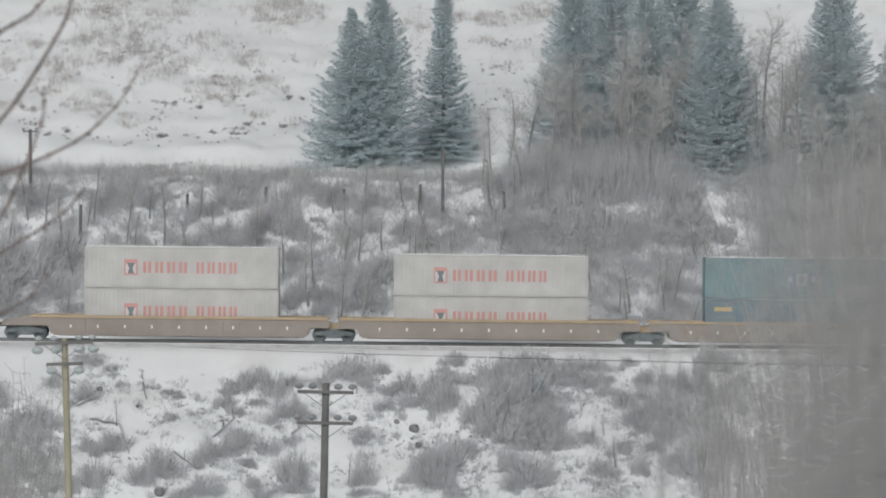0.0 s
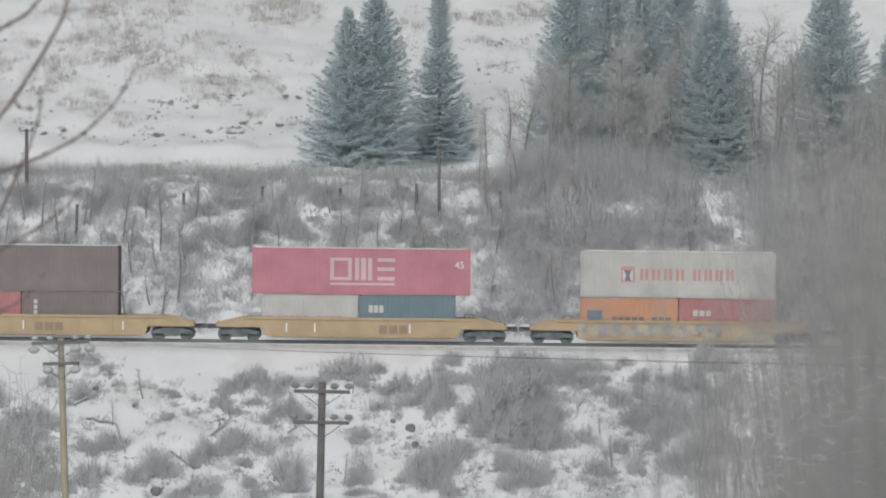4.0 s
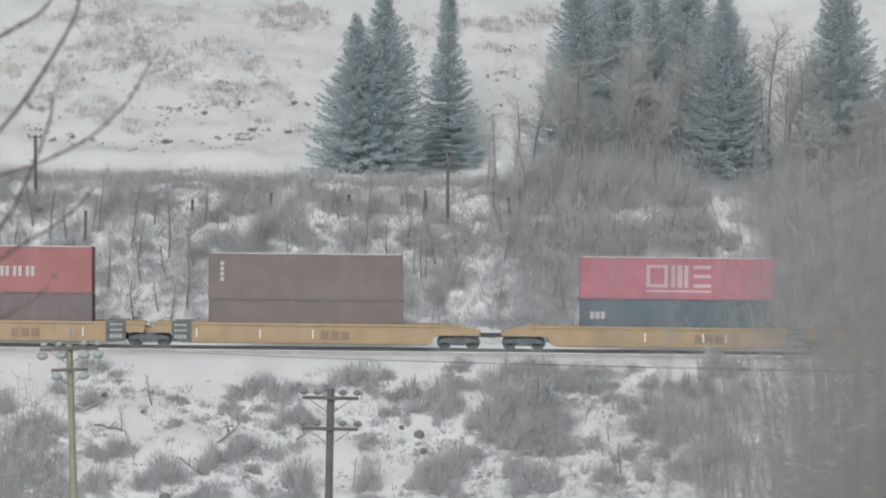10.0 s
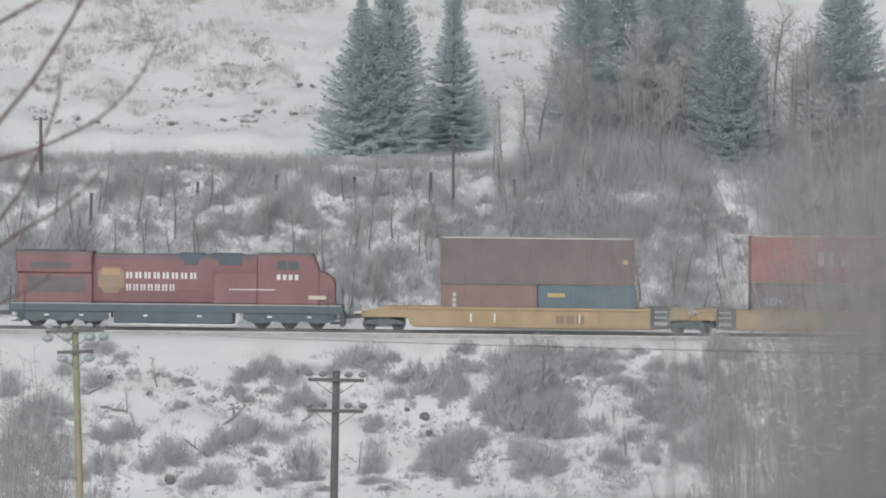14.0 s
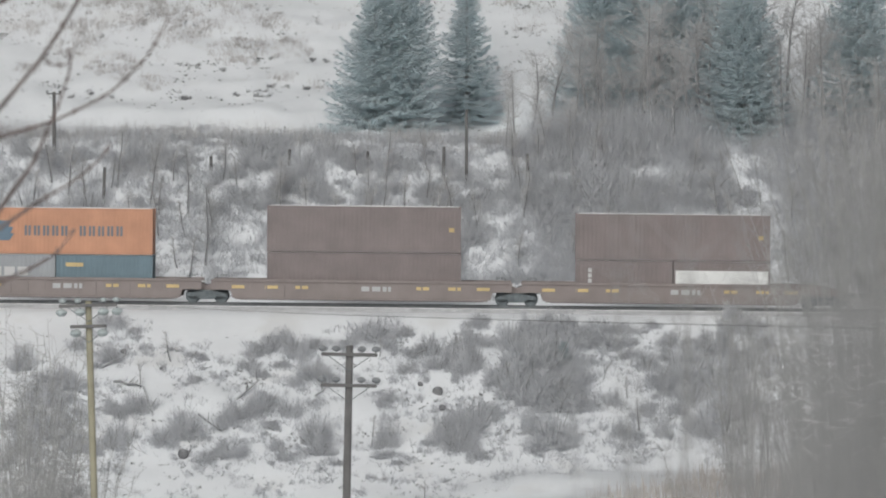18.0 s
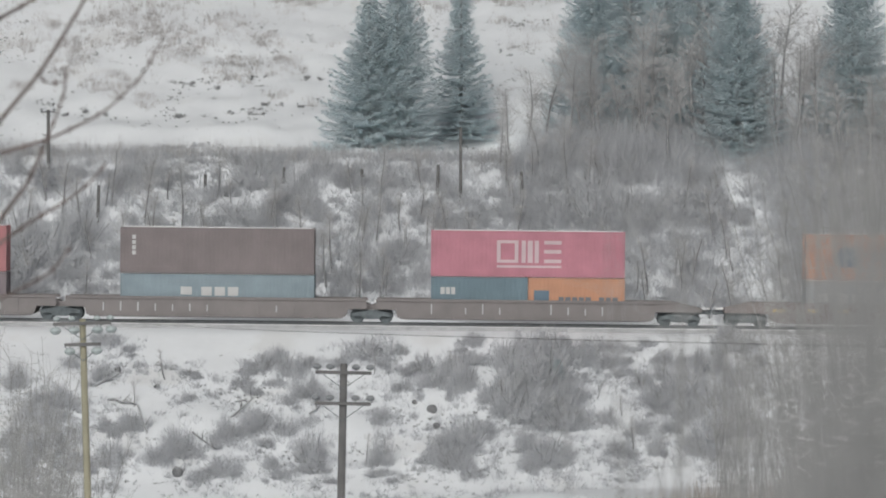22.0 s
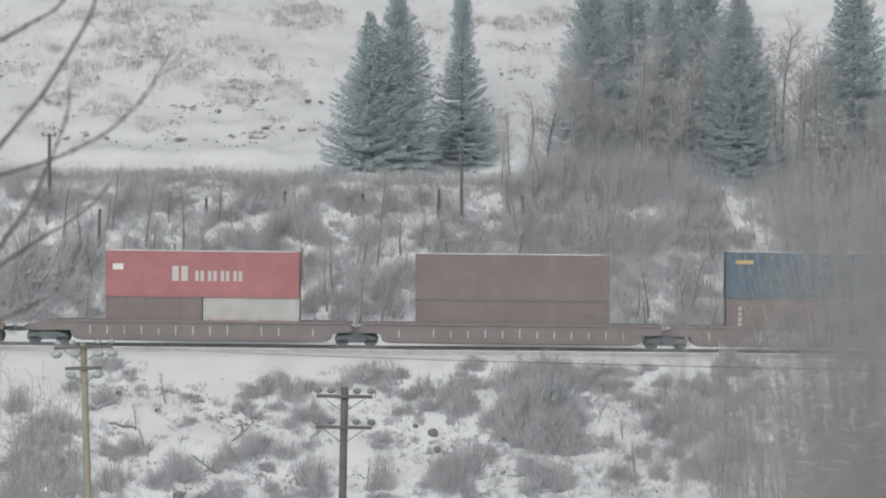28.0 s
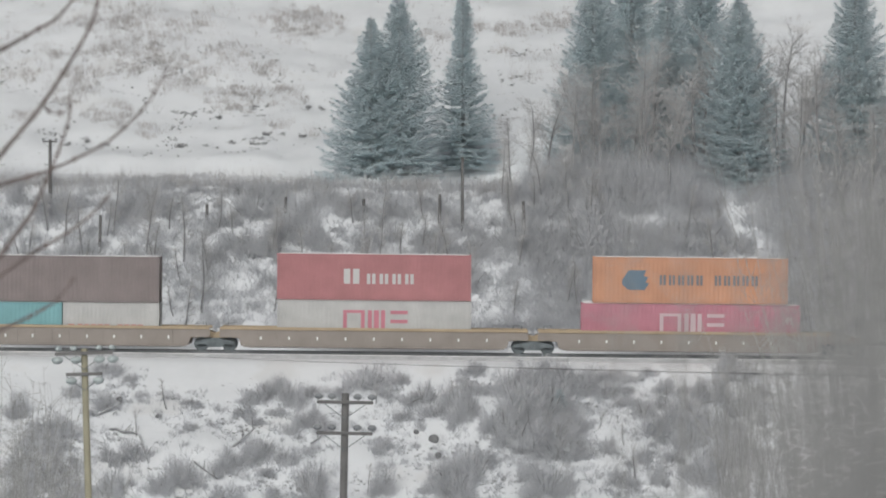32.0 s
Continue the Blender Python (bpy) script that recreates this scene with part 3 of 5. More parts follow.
def spruce(x, y, tall, profile, seed, bare=0.04, label="tall blue-green spruce dusted with snow", lift=0.0):
    """profile: half widths of the crown at even steps from its foot to its tip."""
    rng = random.Random(seed)
    sv, sf, cv, cf = [], [], [], []
    tube(sv, sf, [Vector((0, 0, -0.3)), Vector((0, 0, tall * 0.5)), Vector((0, 0, tall))], 0.014 * tall, 0.015, 8)
    up = Vector((0, 0, 1))
    small = min(1.0, tall / 8)

    def reach(f):
        k = min(0.9999, max(0.0, f)) * (len(profile) - 1)
        i = int(k)
        return profile[i] + (profile[i + 1] - profile[i]) * (k - i)

    def spray(p, w, flat, half):
        t = w.cross(flat).normalized() * half
        b = len(cv)
        cv.extend((p - t, p + t, p + w))
        cf.append((b, b + 1, b + 2))

    h = tall * bare
    while h < tall * 0.99:
        f = (h / tall - bare) / (1 - bare)
        many = max(5, int(7 + 4.2 * reach(f)))
        turn = rng.uniform(0, 6.28)
        for j in range(many):
            a = turn + 6.283 * (j + rng.uniform(-0.3, 0.3)) / many
            ln = reach(f) * rng.choice((0.72, 0.86, 0.95, 1.0, 1.06, 1.15)) * rng.uniform(0.95, 1.05)
            d = Vector((math.cos(a), math.sin(a), 0))
            side = Vector((-d.y, d.x, 0))
            p0 = up * (h + rng.uniform(-0.13, 0.13) * small)
            sag = -0.32 * (1 - f) ** 1.2 + 0.5 * f + lift
            tip = rng.uniform(0.14, 0.3)
            tube(sv, sf, [p0, p0 + d * ln * 0.6 + up * sag * 0.6 * ln, p0 + d * ln + up * (sag + tip) * ln], 0.018 * small, 0.005)
            for k in range(int((18 + 72 * ln) / (0.5 + 0.5 * small))):
                g = 1 - 0.85 * rng.random() ** 1.15
                fan = ln * 0.34 * (1.03 - g) + 0.05
                s = rng.uniform(-1, 1)
                p = p0 + d * (ln * g) + up * ((sag * g + tip * g ** 3) * ln - 0.1 * s * s * fan - rng.random() ** 2 * 0.16 * small) + side * s * fan
                w = side * (s * 0.9 + rng.uniform(-0.35, 0.35)) + d * rng.uniform(0.5, 1.0) + up * rng.uniform(-0.4, 0.2)
                spray(p, w.normalized() * rng.uniform(0.14, 0.32) * (0.4 + 0.6 * small), up + d * rng.uniform(-0.6, 0.6) + side * rng.uniform(-0.6, 0.6), rng.uniform(0.02, 0.042) * (0.5 + 0.5 * small))
        h += rng.uniform(0.36, 0.5) * (1 - 0.4 * f) * (0.3 + 0.7 * small)
    ob = linked("spruce", mesh_of("trunk", sv, sf), HAZE_PALE)
    ob.matrix_basis = pose(x, y, height(x, y) - 0.1, 0, 0, rng.uniform(0, 360))
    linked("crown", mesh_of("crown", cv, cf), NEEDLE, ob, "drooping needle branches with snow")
    return tagged(ob, label, "tree", "spruces on the hillside")


def spruces():
    broad = (4.0, 3.7, 3.3, 2.85, 2.4, 1.9, 1.4, 0.95, 0.5, 0.08)
    full = (3.3, 3.1, 2.9, 2.7, 2.5, 2.2, 1.8, 1.2, 0.65, 0.08)
    waist = (2.75, 2.6, 2.3, 1.95, 1.6, 0.95, 0.82, 0.72, 0.45, 0.06)
    slim = (2.9, 2.8, 2.55, 2.3, 2.0, 1.7, 1.35, 0.95, 0.55, 0.06)
    spruce(-6.43, 286.5, 12.0, broad, 100, 0.0, "broad blue-green spruce with its lowest branches on the snow")
    spruce(-4.40, 287.0, 13.7, full, 101, 0.0, "tall full blue-green spruce dusted with snow")
    spruce(0.20, 295.5, 13.8, waist, 102, 0.045, "slender spruce with a narrow top and wide skirt")
    for i, (x, y, t, kind, k, b) in enumerate(((9.75, 292.0, 17.0, broad, 0.95, 0.1), (13.0, 302.0, 17.5, slim, 1.1, 0.1), (15.0, 288.0, 15.0, slim, 1.0, 0.05), (18.0, 298.0, 18.5, broad, 0.95, 0.06),
                                               (19.55, 279.0, 13.6, slim, 1.22, 0.02), (27.9, 281.5, 17.0, broad, 0.95, 0.14), (33.52, 293.0, 11.0, slim, 1.0, 0.05))):
        spruce(x, y, t, tuple(w * k for w in kind), 103 + i, b, lift=0.08)


def undergrowth(name, clumps, xr, yr, keep, sizes, each, seed, material, label, upright=0.2, thick=1.0):
    """Fine brush in clumps, far too much of it to count."""
    rng = random.Random(seed)
    v, f, n, tries = [], [], 0, 0
    while n < clumps and tries < clumps * 40:
        tries += 1
        x, y = rng.uniform(*xr), rng.uniform(*yr)
        if keep(x, y) < rng.uniform(-0.12, 0.12):
            continue
        n += 1
        size = rng.uniform(*sizes) * rng.uniform(0.6, 1.0)
        base = Vector((x, y, height(x, y) + (0.8 * noise.noise((x * 0.06, y * 0.06, 1)) if y > 296 else 0.0) - 0.12))
        for _ in range(each):
            a = rng.uniform(0, 2 * math.pi)
            q = base + Vector((rng.uniform(-0.45, 0.45), rng.uniform(-0.45, 0.45), rng.uniform(0, 0.35))) * size
            w = Vector((math.cos(a) * rng.uniform(0.1, 0.8), math.sin(a) * rng.uniform(0.1, 0.8), rng.uniform(upright, upright + 0.8)))
            w = w.normalized() * size * rng.uniform(0.35, 0.95)
            t = w.cross(Vector((rng.uniform(-1, 1), rng.uniform(-1, 1), rng.uniform(-1, 1)))).normalized() * rng.uniform(0.007, 0.014) * thick
            b = len(v)
            v += [q - t, q + t, q + w]
            f.append((b, b + 1, b + 2))
    tagged(linked(name, mesh_of(name, v, f), material), label, "brush", kind="stuff")


def bank_cover(x, y):
    """Brush on the bank: a dense band under its rim, open snow lower down, closed thicket towards the wood."""
    d = 0.45 * noise.noise((x * 0.3, y * 0.35, 11)) + 0.5 * noise.noise((x * 0.8, y * 0.9, 2))
    edge = 277.4 + 1.8 * noise.noise((x * 0.3, 0, 8))
    gap = 0.5 if 17.5 < x < 22 and y < 275 else 0.0
    return d + (0.62 if y > 271.0 else 0.3) + (1.0 if x > 5 else 0.1 if x > -3 else 0.3 if x < -21 else 0.0) - gap - (1.2 if y > edge else 0.0)


def slope_cover(x, y):
    d = 0.55 * noise.noise((x * 0.6, y * 0.7, 31)) + 0.5 * noise.noise((x * 1.3, y * 1.3, 12))
    return d - 0.03 + 0.008 * x + (0.25 if x < -22 and y < 241 else 0.0) + (0.45 if x > 11 else 0.2 if x > 6 else 0.0) - (1.0 if y > 244.8 or y < foot(x) else 0.0)


def near_any(places, x, y, k):
    return max(0.4 - 0.4 * math.hypot((x - px) / (k * r), (y - py) / (k * r)) for px, py, r, tall in places)


def hill_cover(x, y):
    d = 0.45 * noise.noise((x * 0.1, y * 0.09, 5)) + 0.5 * noise.noise((x * 0.35, y * 0.22, 9)) + 0.35 * noise.noise((x * 1.0, y * 0.5, 15))
    return d - (0.06 if y > 302 else 0.4)


def terrace_cover(x, y):
    """Scattered tufts along faint terraces of the hillside."""
    return noise.noise((x * 0.8, y * 1.6, 41)) + 0.5 * noise.noise((x * 0.12, y * 0.3, 17)) - 0.2


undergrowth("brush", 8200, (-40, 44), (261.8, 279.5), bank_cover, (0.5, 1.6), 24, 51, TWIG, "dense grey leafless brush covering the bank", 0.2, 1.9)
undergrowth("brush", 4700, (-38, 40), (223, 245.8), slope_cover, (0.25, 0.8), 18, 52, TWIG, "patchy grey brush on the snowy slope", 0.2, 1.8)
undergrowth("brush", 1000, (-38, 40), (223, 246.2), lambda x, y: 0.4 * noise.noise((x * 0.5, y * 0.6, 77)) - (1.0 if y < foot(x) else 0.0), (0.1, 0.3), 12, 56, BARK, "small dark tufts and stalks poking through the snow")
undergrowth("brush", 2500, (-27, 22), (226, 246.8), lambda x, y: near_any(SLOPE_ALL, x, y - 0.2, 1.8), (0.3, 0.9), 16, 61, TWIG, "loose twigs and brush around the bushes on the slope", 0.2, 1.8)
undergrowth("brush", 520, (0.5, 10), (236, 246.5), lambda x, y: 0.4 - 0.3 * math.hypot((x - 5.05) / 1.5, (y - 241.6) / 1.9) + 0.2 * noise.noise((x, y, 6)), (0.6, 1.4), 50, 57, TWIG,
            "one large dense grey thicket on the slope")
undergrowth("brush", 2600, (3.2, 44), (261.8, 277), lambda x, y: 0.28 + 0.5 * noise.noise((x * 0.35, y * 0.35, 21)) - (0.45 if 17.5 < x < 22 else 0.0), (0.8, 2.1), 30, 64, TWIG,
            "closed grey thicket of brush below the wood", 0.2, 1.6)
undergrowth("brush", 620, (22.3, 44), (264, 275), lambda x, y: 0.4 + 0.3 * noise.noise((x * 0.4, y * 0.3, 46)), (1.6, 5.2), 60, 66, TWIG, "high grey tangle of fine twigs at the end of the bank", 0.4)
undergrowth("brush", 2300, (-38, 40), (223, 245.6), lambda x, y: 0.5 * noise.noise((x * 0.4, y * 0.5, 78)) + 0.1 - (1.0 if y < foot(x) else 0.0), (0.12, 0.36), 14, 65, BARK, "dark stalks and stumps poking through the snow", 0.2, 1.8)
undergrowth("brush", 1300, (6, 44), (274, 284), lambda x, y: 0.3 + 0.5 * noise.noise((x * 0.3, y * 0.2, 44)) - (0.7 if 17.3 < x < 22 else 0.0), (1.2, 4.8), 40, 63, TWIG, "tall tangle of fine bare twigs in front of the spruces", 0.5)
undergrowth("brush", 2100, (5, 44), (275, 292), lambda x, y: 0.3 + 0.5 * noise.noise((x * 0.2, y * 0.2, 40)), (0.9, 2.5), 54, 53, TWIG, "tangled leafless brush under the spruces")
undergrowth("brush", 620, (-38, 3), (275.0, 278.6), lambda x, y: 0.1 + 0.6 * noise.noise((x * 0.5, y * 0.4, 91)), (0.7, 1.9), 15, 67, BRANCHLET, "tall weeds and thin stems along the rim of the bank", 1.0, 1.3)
undergrowth("hill_brush", 2600, (-38, 34), (288, 342), hill_cover, (0.15, 0.5), 9, 54, HILL_TWIG, "low tufts of reddish brush on the snowy hillside")
undergrowth("hill_brush", 1500, (-38, 30), (296, 342), lambda x, y: near_any(HILL_ALL, x, y, 1.5), (0.5, 1.1), 18, 55, HILL_TWIG, "soft reddish-grey patches of tall dry stalks on the snowy hillside", 0.9)
undergrowth("hill_brush", 420, (-38, 12), (293, 310), lambda x, y: near_any(TUFTS_ALL, x, y, 1.0), (0.25, 0.5), 30, 58, BARK, "small dark tufts of brush on the snowy hillside", 0.2, 1.4)
undergrowth("hill_brush", 2500, (-38, 24), (294, 316), terrace_cover, (0.1, 0.34), 16, 59, BARK, "scattered small tufts along the terraces of the hillside", 0.2, 1.6)
undergrowth("hill_brush", 2400, (-38, 24), (309, 342), lambda x, y: 0.6 * noise.noise((x * 0.16, y * 0.12, 5)) + 0.4 * noise.noise((x * 0.6, y * 0.3, 9)) - 0.12, (0.35, 0.9), 8, 60, HILL_TWIG,
            "dry stalks standing out of the snow in patches", 1.2)
bushes()
leafless_trees()
spruces()


# Poles
def pole(name, x, y, top, r0, r1, lean, material, arms, label, group=""):
    """A round wooden pole; arms: (height below the top, half length, offsets of insulators on top, offsets of those that hang)."""
    z0 = height(x, y) - 0.3
    tall = top - z0
    ob = tagged(new(name), label, "utility pole", group)
    ob.matrix_basis = pose(x - tall * math.sin(radians(lean)), y, z0, 0, lean, 0)
    bm = bmesh.new()
    cyl(bm, r0, r1, pose(0, 0, tall / 2), tall, 14)
    part("shaft", bm, material, ob)
    for drop, half, ups, downs in arms:
        z = tall - drop
        part("crossarm", boxed(-half, half, -r1 - 0.1, -r1, z - 0.045, z + 0.045, bevel=0.01), POLE, ob, "weathered wooden crossarm")
        for s in (-1, 1):
            v, f = [], []
            tube(v, f, [Vector((0, -r1 - 0.02, z - 0.45)), Vector((s * min(half, 0.55), -r1 - 0.11, z - 0.05))], 0.011, 0.011, 5)
            linked("brace", mesh_of("brace", v, f), IRON, ob)
        for o, hang in [(o, False) for o in ups] + [(o, True) for o in downs]:
            insulator(ob, o, -r1 - 0.05, z - 0.06 if hang else z + 0.06, -1 if hang else 1)
    return ob


def insulator(parent, x, y, z, way):
    bm = bmesh.new()
    cyl(bm, 0.018, 0.018, pose(x, y, z + way * 0.04), 0.08, 6)
    pin = part("insulator_pin", bm, IRON, parent)
    pale = parent.name.startswith("telegraph")
    k = 0.85 if pale and way > 0 else 1.3 if pale else 1.0
    bm = bmesh.new()
    for i, (r0, r1) in enumerate(((0.06, 0.11), (0.11, 0.125), (0.125, 0.1), (0.1, 0.05))):
        cyl(bm, (r0 if way > 0 else r1) * k, (r1 if way > 0 else r0) * k, pose(x, y, z + way * (0.04 + 0.038 * i) * k), 0.038 * k, 12)
    part("insulator", bm, GLASSY if pale else CERAMIC, pin, "pale round insulator")


BOULDER = mat("boulder", (0.2, 0.2, 0.205), 0.9, vary=0.3, scale=2, bump=0.5, snow=0.5, snow_from=0.8)


def poles():
    pole("telegraph_pole", -10.399, 110.00, 5.178, 0.11, 0.09, -1.6, POLE_YELLOW, [(0.12, 0.8, (-0.7, -0.28, 0.42, 0.78), (-0.74, -0.22, 0.42, 0.8)), (0.7, 0.5, (), (-0.36, 0.38))],
         "tall yellowed wooden telegraph pole with glass insulators")
    pole("power_pole", -3.112, 108.00, 4.037, 0.13, 0.1, 1.2, POLE, [(0.24, 0.76, (-0.72, -0.36, 0.34, 0.72), ()), (1.08, 0.76, (-0.74, -0.35, 0.34, 0.74), ())],
         "dark weathered power pole with two crossarms and insulators")
    pole("hill_pole", 0.15, 272.20, 12.6, 0.12, 0.1, 0, POLE, [], "plain dark wooden pole on the bank edge")
    pole("line_pole", -28.32, 274.85, 13.89, 0.13, 0.11, 0, POLE, [(0.15, 0.5, (-0.45, 0.42), ())], "distant dark utility pole with one crossarm")
    for x, y, tall, lean in ((-1.43, 272.90, 1.9, 1), (4.41, 272.45, 1.8, -3), (-6.67, 273.35, 1.2, 2), (-17.37, 273.10, 0.9, 0), (-12.05, 273.85, 0.9, 3), (-24.46, 269.65, 2.6, 2)):
        bm = bmesh.new()
        cyl(bm, 0.12, 0.1, pose(0, 0, tall / 2), tall + 0.3, 9)
        ob = part("fence_post", bm, POLE, at=pose(x, y, height(x, y), 0, lean, 0))
        tagged(ob, "short weathered wooden post standing in the snow", "post", "posts along the bank")
    rng = random.Random(8)
    for (x0, y0), (x1, y1), r in (((-21.20, 240.55), (-19.44, 239.80), 0.13), ((-19.35, 240.00), (-18.57, 237.00), 0.1), ((-15.87, 237.35), (-14.44, 235.55), 0.09), ((-13.76, 238.75), (-12.43, 240.55), 0.12),
                                  ((8.42, 241.10), (8.67, 242.25), 0.07), ((-8.96, 239.20), (-8.15, 240.20), 0.08), ((-3.25, 243.30), (-2.22, 243.90), 0.07), ((-22.10, 241.80), (-20.66, 243.00), 0.1)):
        p, q = Vector((x0, y0, height(x0, y0) + 0.1)), Vector((x1, y1, height(x1, y1) + 0.3))
        v, f = [], []
        tube(v, f, [p.lerp(q, k / 4) + Vector((0, 0, rng.uniform(-0.06, 0.08))) for k in range(5)], r * 0.8, r * 0.4, 7)
        log = tagged(linked("fallen_log", mesh_of("fallen_log", v, f), BARK), "dark fallen log lying in the snow", "log", "logs on the slope")
        for k in range(3):
            v, f = [], []
            s = p.lerp(q, rng.uniform(0.4, 0.95))
            tube(v, f, wander(rng, s, Vector((rng.uniform(-1, 1), rng.uniform(-0.5, 0.5), 1)), rng.uniform(0.3, 0.8), 3, 0.2, 0.1), r * 0.35, r * 0.12, 4)
            linked("broken_limb", mesh_of("broken_limb", v, f), BARK, log)
    for x, y, r in ((-1.60, 239.75, 0.3), (-16.49, 233.30, 0.32), (-2.66, 240.55, 0.18), (-18.33, 241.85, 0.2), (-20.88, 243.60, 0.2), (-1.32, 238.20, 0.22)):
        bm = bmesh.new()
        bmesh.ops.create_icosphere(bm, subdivisions=2, radius=r)
        for w in bm.verts:
            w.co *= 1 + 0.25 * noise.noise(w.co * 4 + Vector((x, y, 0)))
        tagged(part("boulder", bm, BOULDER, at=pose(x, y, height(x, y) + r * 0.55)), "rounded dark boulder on the snowy slope", "rock", "boulders on the slope")
    spruce(6.07, 242.80, 1.6, (0.5, 0.48, 0.4, 0.3, 0.2, 0.04), 131, 0.05, "small teal spruce seedling among bushes")
    v, f = [], []
    a, b = Vector((-9.509, 110.00, 5.116)), Vector((2.884, 20.00, 8.149))
    tube(v, f, [a.lerp(b, i / 30) - Vector((0, 0, 0.07 * (1 - (2 * i / 30 - 1) ** 2))) for i in range(31)], 0.0032, 0.0032, 4)
    tagged(linked("wire", mesh_of("wire", v, f), WIRE), "thin dark overhead wire strung from the pole", "wire")


def reeds():
    """Tall pale grass stalks on the valley floor."""
    rng = random.Random(91)
    v, f = [], []
    for _ in range(2800):
        u = rng.random() ** 0.8
        x, y = 6.5 + 18.5 * u, rng.uniform(212, 226)
        q = Vector((x, y, height(x, y) - 0.1))
        w = Vector((rng.uniform(-0.2, 0.2), rng.uniform(-0.2, 0.2), 1)) * rng.uniform(0.5, 1.3 + 1.5 * u)
        t = Vector((rng.uniform(0.01, 0.02), rng.uniform(-0.01, 0.01), 0))
        b = len(v)
        v += [q - t, q + t, q + w]
        f.append((b, b + 1, b + 2))
    tagged(linked("tall_grass", mesh_of("tall_grass", v, f), GRASS), "tall pale dry grass on the valley floor", "grass", kind="stuff")


reeds()
poles()


# Foreground growth
def near_thicket():
    """Bare willow clumps on the near side of the valley: x, y, height, seed, stems, spread, twig radius."""
    for x, y, tall, seed, many, spread, r, twigs in ((3.04, 28, 6.49, 200, 60, 0.45, 0.0024, 45),
                                  (3.75, 32, 7.49, 201, 70, 0.6, 0.0024, 45),
                                  (2.72, 26, 5.35, 202, 46, 0.3, 0.0022, 45),
                                  (4.18, 34, 7.71, 203, 70, 0.9, 0.0026, 40),
                                  (2.68, 24, 5.26, 204, 60, 0.4, 0.0022, 45),
                                  (3.05, 26, 5.19, 205, 60, 0.6, 0.0022, 45),
                                  (2.45, 22, 4.33, 206, 50, 0.5, 0.002, 45),
                                  (6.10, 60, 9.05, 207, 34, 1.0, 0.004, 45),
                                  (8.38, 90, 11.31, 208, 30, 1.4, 0.005, 40),
                                  (9.98, 120, 12.31, 209, 24, 1.6, 0.006, 40),
                                  (15.31, 205, 11.46, 210, 24, 2.2, 0.008, 34),
                                  (15.04, 218, 11.03, 211, 20, 2.2, 0.008, 40),
                                  (16.64, 200, 12.32, 212, 24, 2.2, 0.008, 50),
                                  (9.06, 140, 9.79, 213, 16, 2.0, 0.006, 34),
                                  (7.41, 70, 9.56, 214, 40, 1.4, 0.004, 45),
                                  (9.04, 80, 10.92, 215, 36, 1.6, 0.005, 45),
                                  (9.52, 130, 11.07, 216, 20, 1.8, 0.006, 34),
                                  (2.95, 27, 5.6, 225, 70, 0.55, 0.0026, 40),
                                  (3.55, 31, 6.9, 226, 70, 0.7, 0.0028, 40),
                                  (3.95, 36, 7.3, 227, 60, 0.9, 0.003, 40),
                                  (-13.01, 120, 12.86, 217, 16, 1.5, 0.007, 44),
                                  (-13.36, 130, 12.17, 218, 12, 1.5, 0.007, 40),
                                  (-13.52, 120, 13.23, 219, 18, 1.5, 0.007, 44),
                                  (-15.58, 140, 10.75, 220, 30, 2.2, 0.008, 60),
                                  (-15.10, 150, 9.26, 221, 26, 2.0, 0.008, 60),
                                  (-14.45, 135, 11.53, 222, 24, 1.8, 0.008, 60),
                                  (-15.31, 160, 8.38, 223, 20, 1.8, 0.008, 50),
                                  (-15.84, 150, 8.57, 224, 26, 2.0, 0.008, 60)):
        sv, sf, tv, tf = [], [], [], []
        r2 = random.Random(seed)
        for _ in range(many):
            a = r2.uniform(0, 2 * math.pi)
            lean = r2.uniform(0.0, 1.0) * spread / tall
            way = Vector((math.cos(a) * lean, math.sin(a) * lean, 1))
            ln = tall * r2.uniform(0.5, 1.0)
            st = Vector((r2.uniform(-0.35, 0.35) * spread, r2.uniform(-0.35, 0.35) * spread, -0.1))
            pts = wander(r2, st, way, ln, 6, 0.1, 0.15)
            tube(sv, sf, pts, r * 2.0, r * 0.8, 4)
            for _ in range(twigs):
                k = r2.uniform(0.5, 5.95)
                i = int(k)
                d = Vector((r2.uniform(-1, 1), r2.uniform(-1, 1), r2.uniform(-0.4, 1)))
                tube(tv, tf, wander(r2, pts[i].lerp(pts[i + 1], k - i), d, spread * r2.uniform(0.15, 0.6), 2, 0.35, 0.1), r, r * 0.5)
        ob = new("willow_clump")
        ob.matrix_basis = pose(x, y, height(x, y))
        tagged(linked("stem_mass", mesh_of("stem_mass", sv, sf), WILLOW, ob), kind="stuff")
        tagged(linked("twig_crown", mesh_of("twig_crown", tv, tf), WILLOW, ob), kind="stuff")
        tagged(ob, "dense bare willow clump with fine grey twigs", "bush", "willow clumps in the valley")


near_thicket()


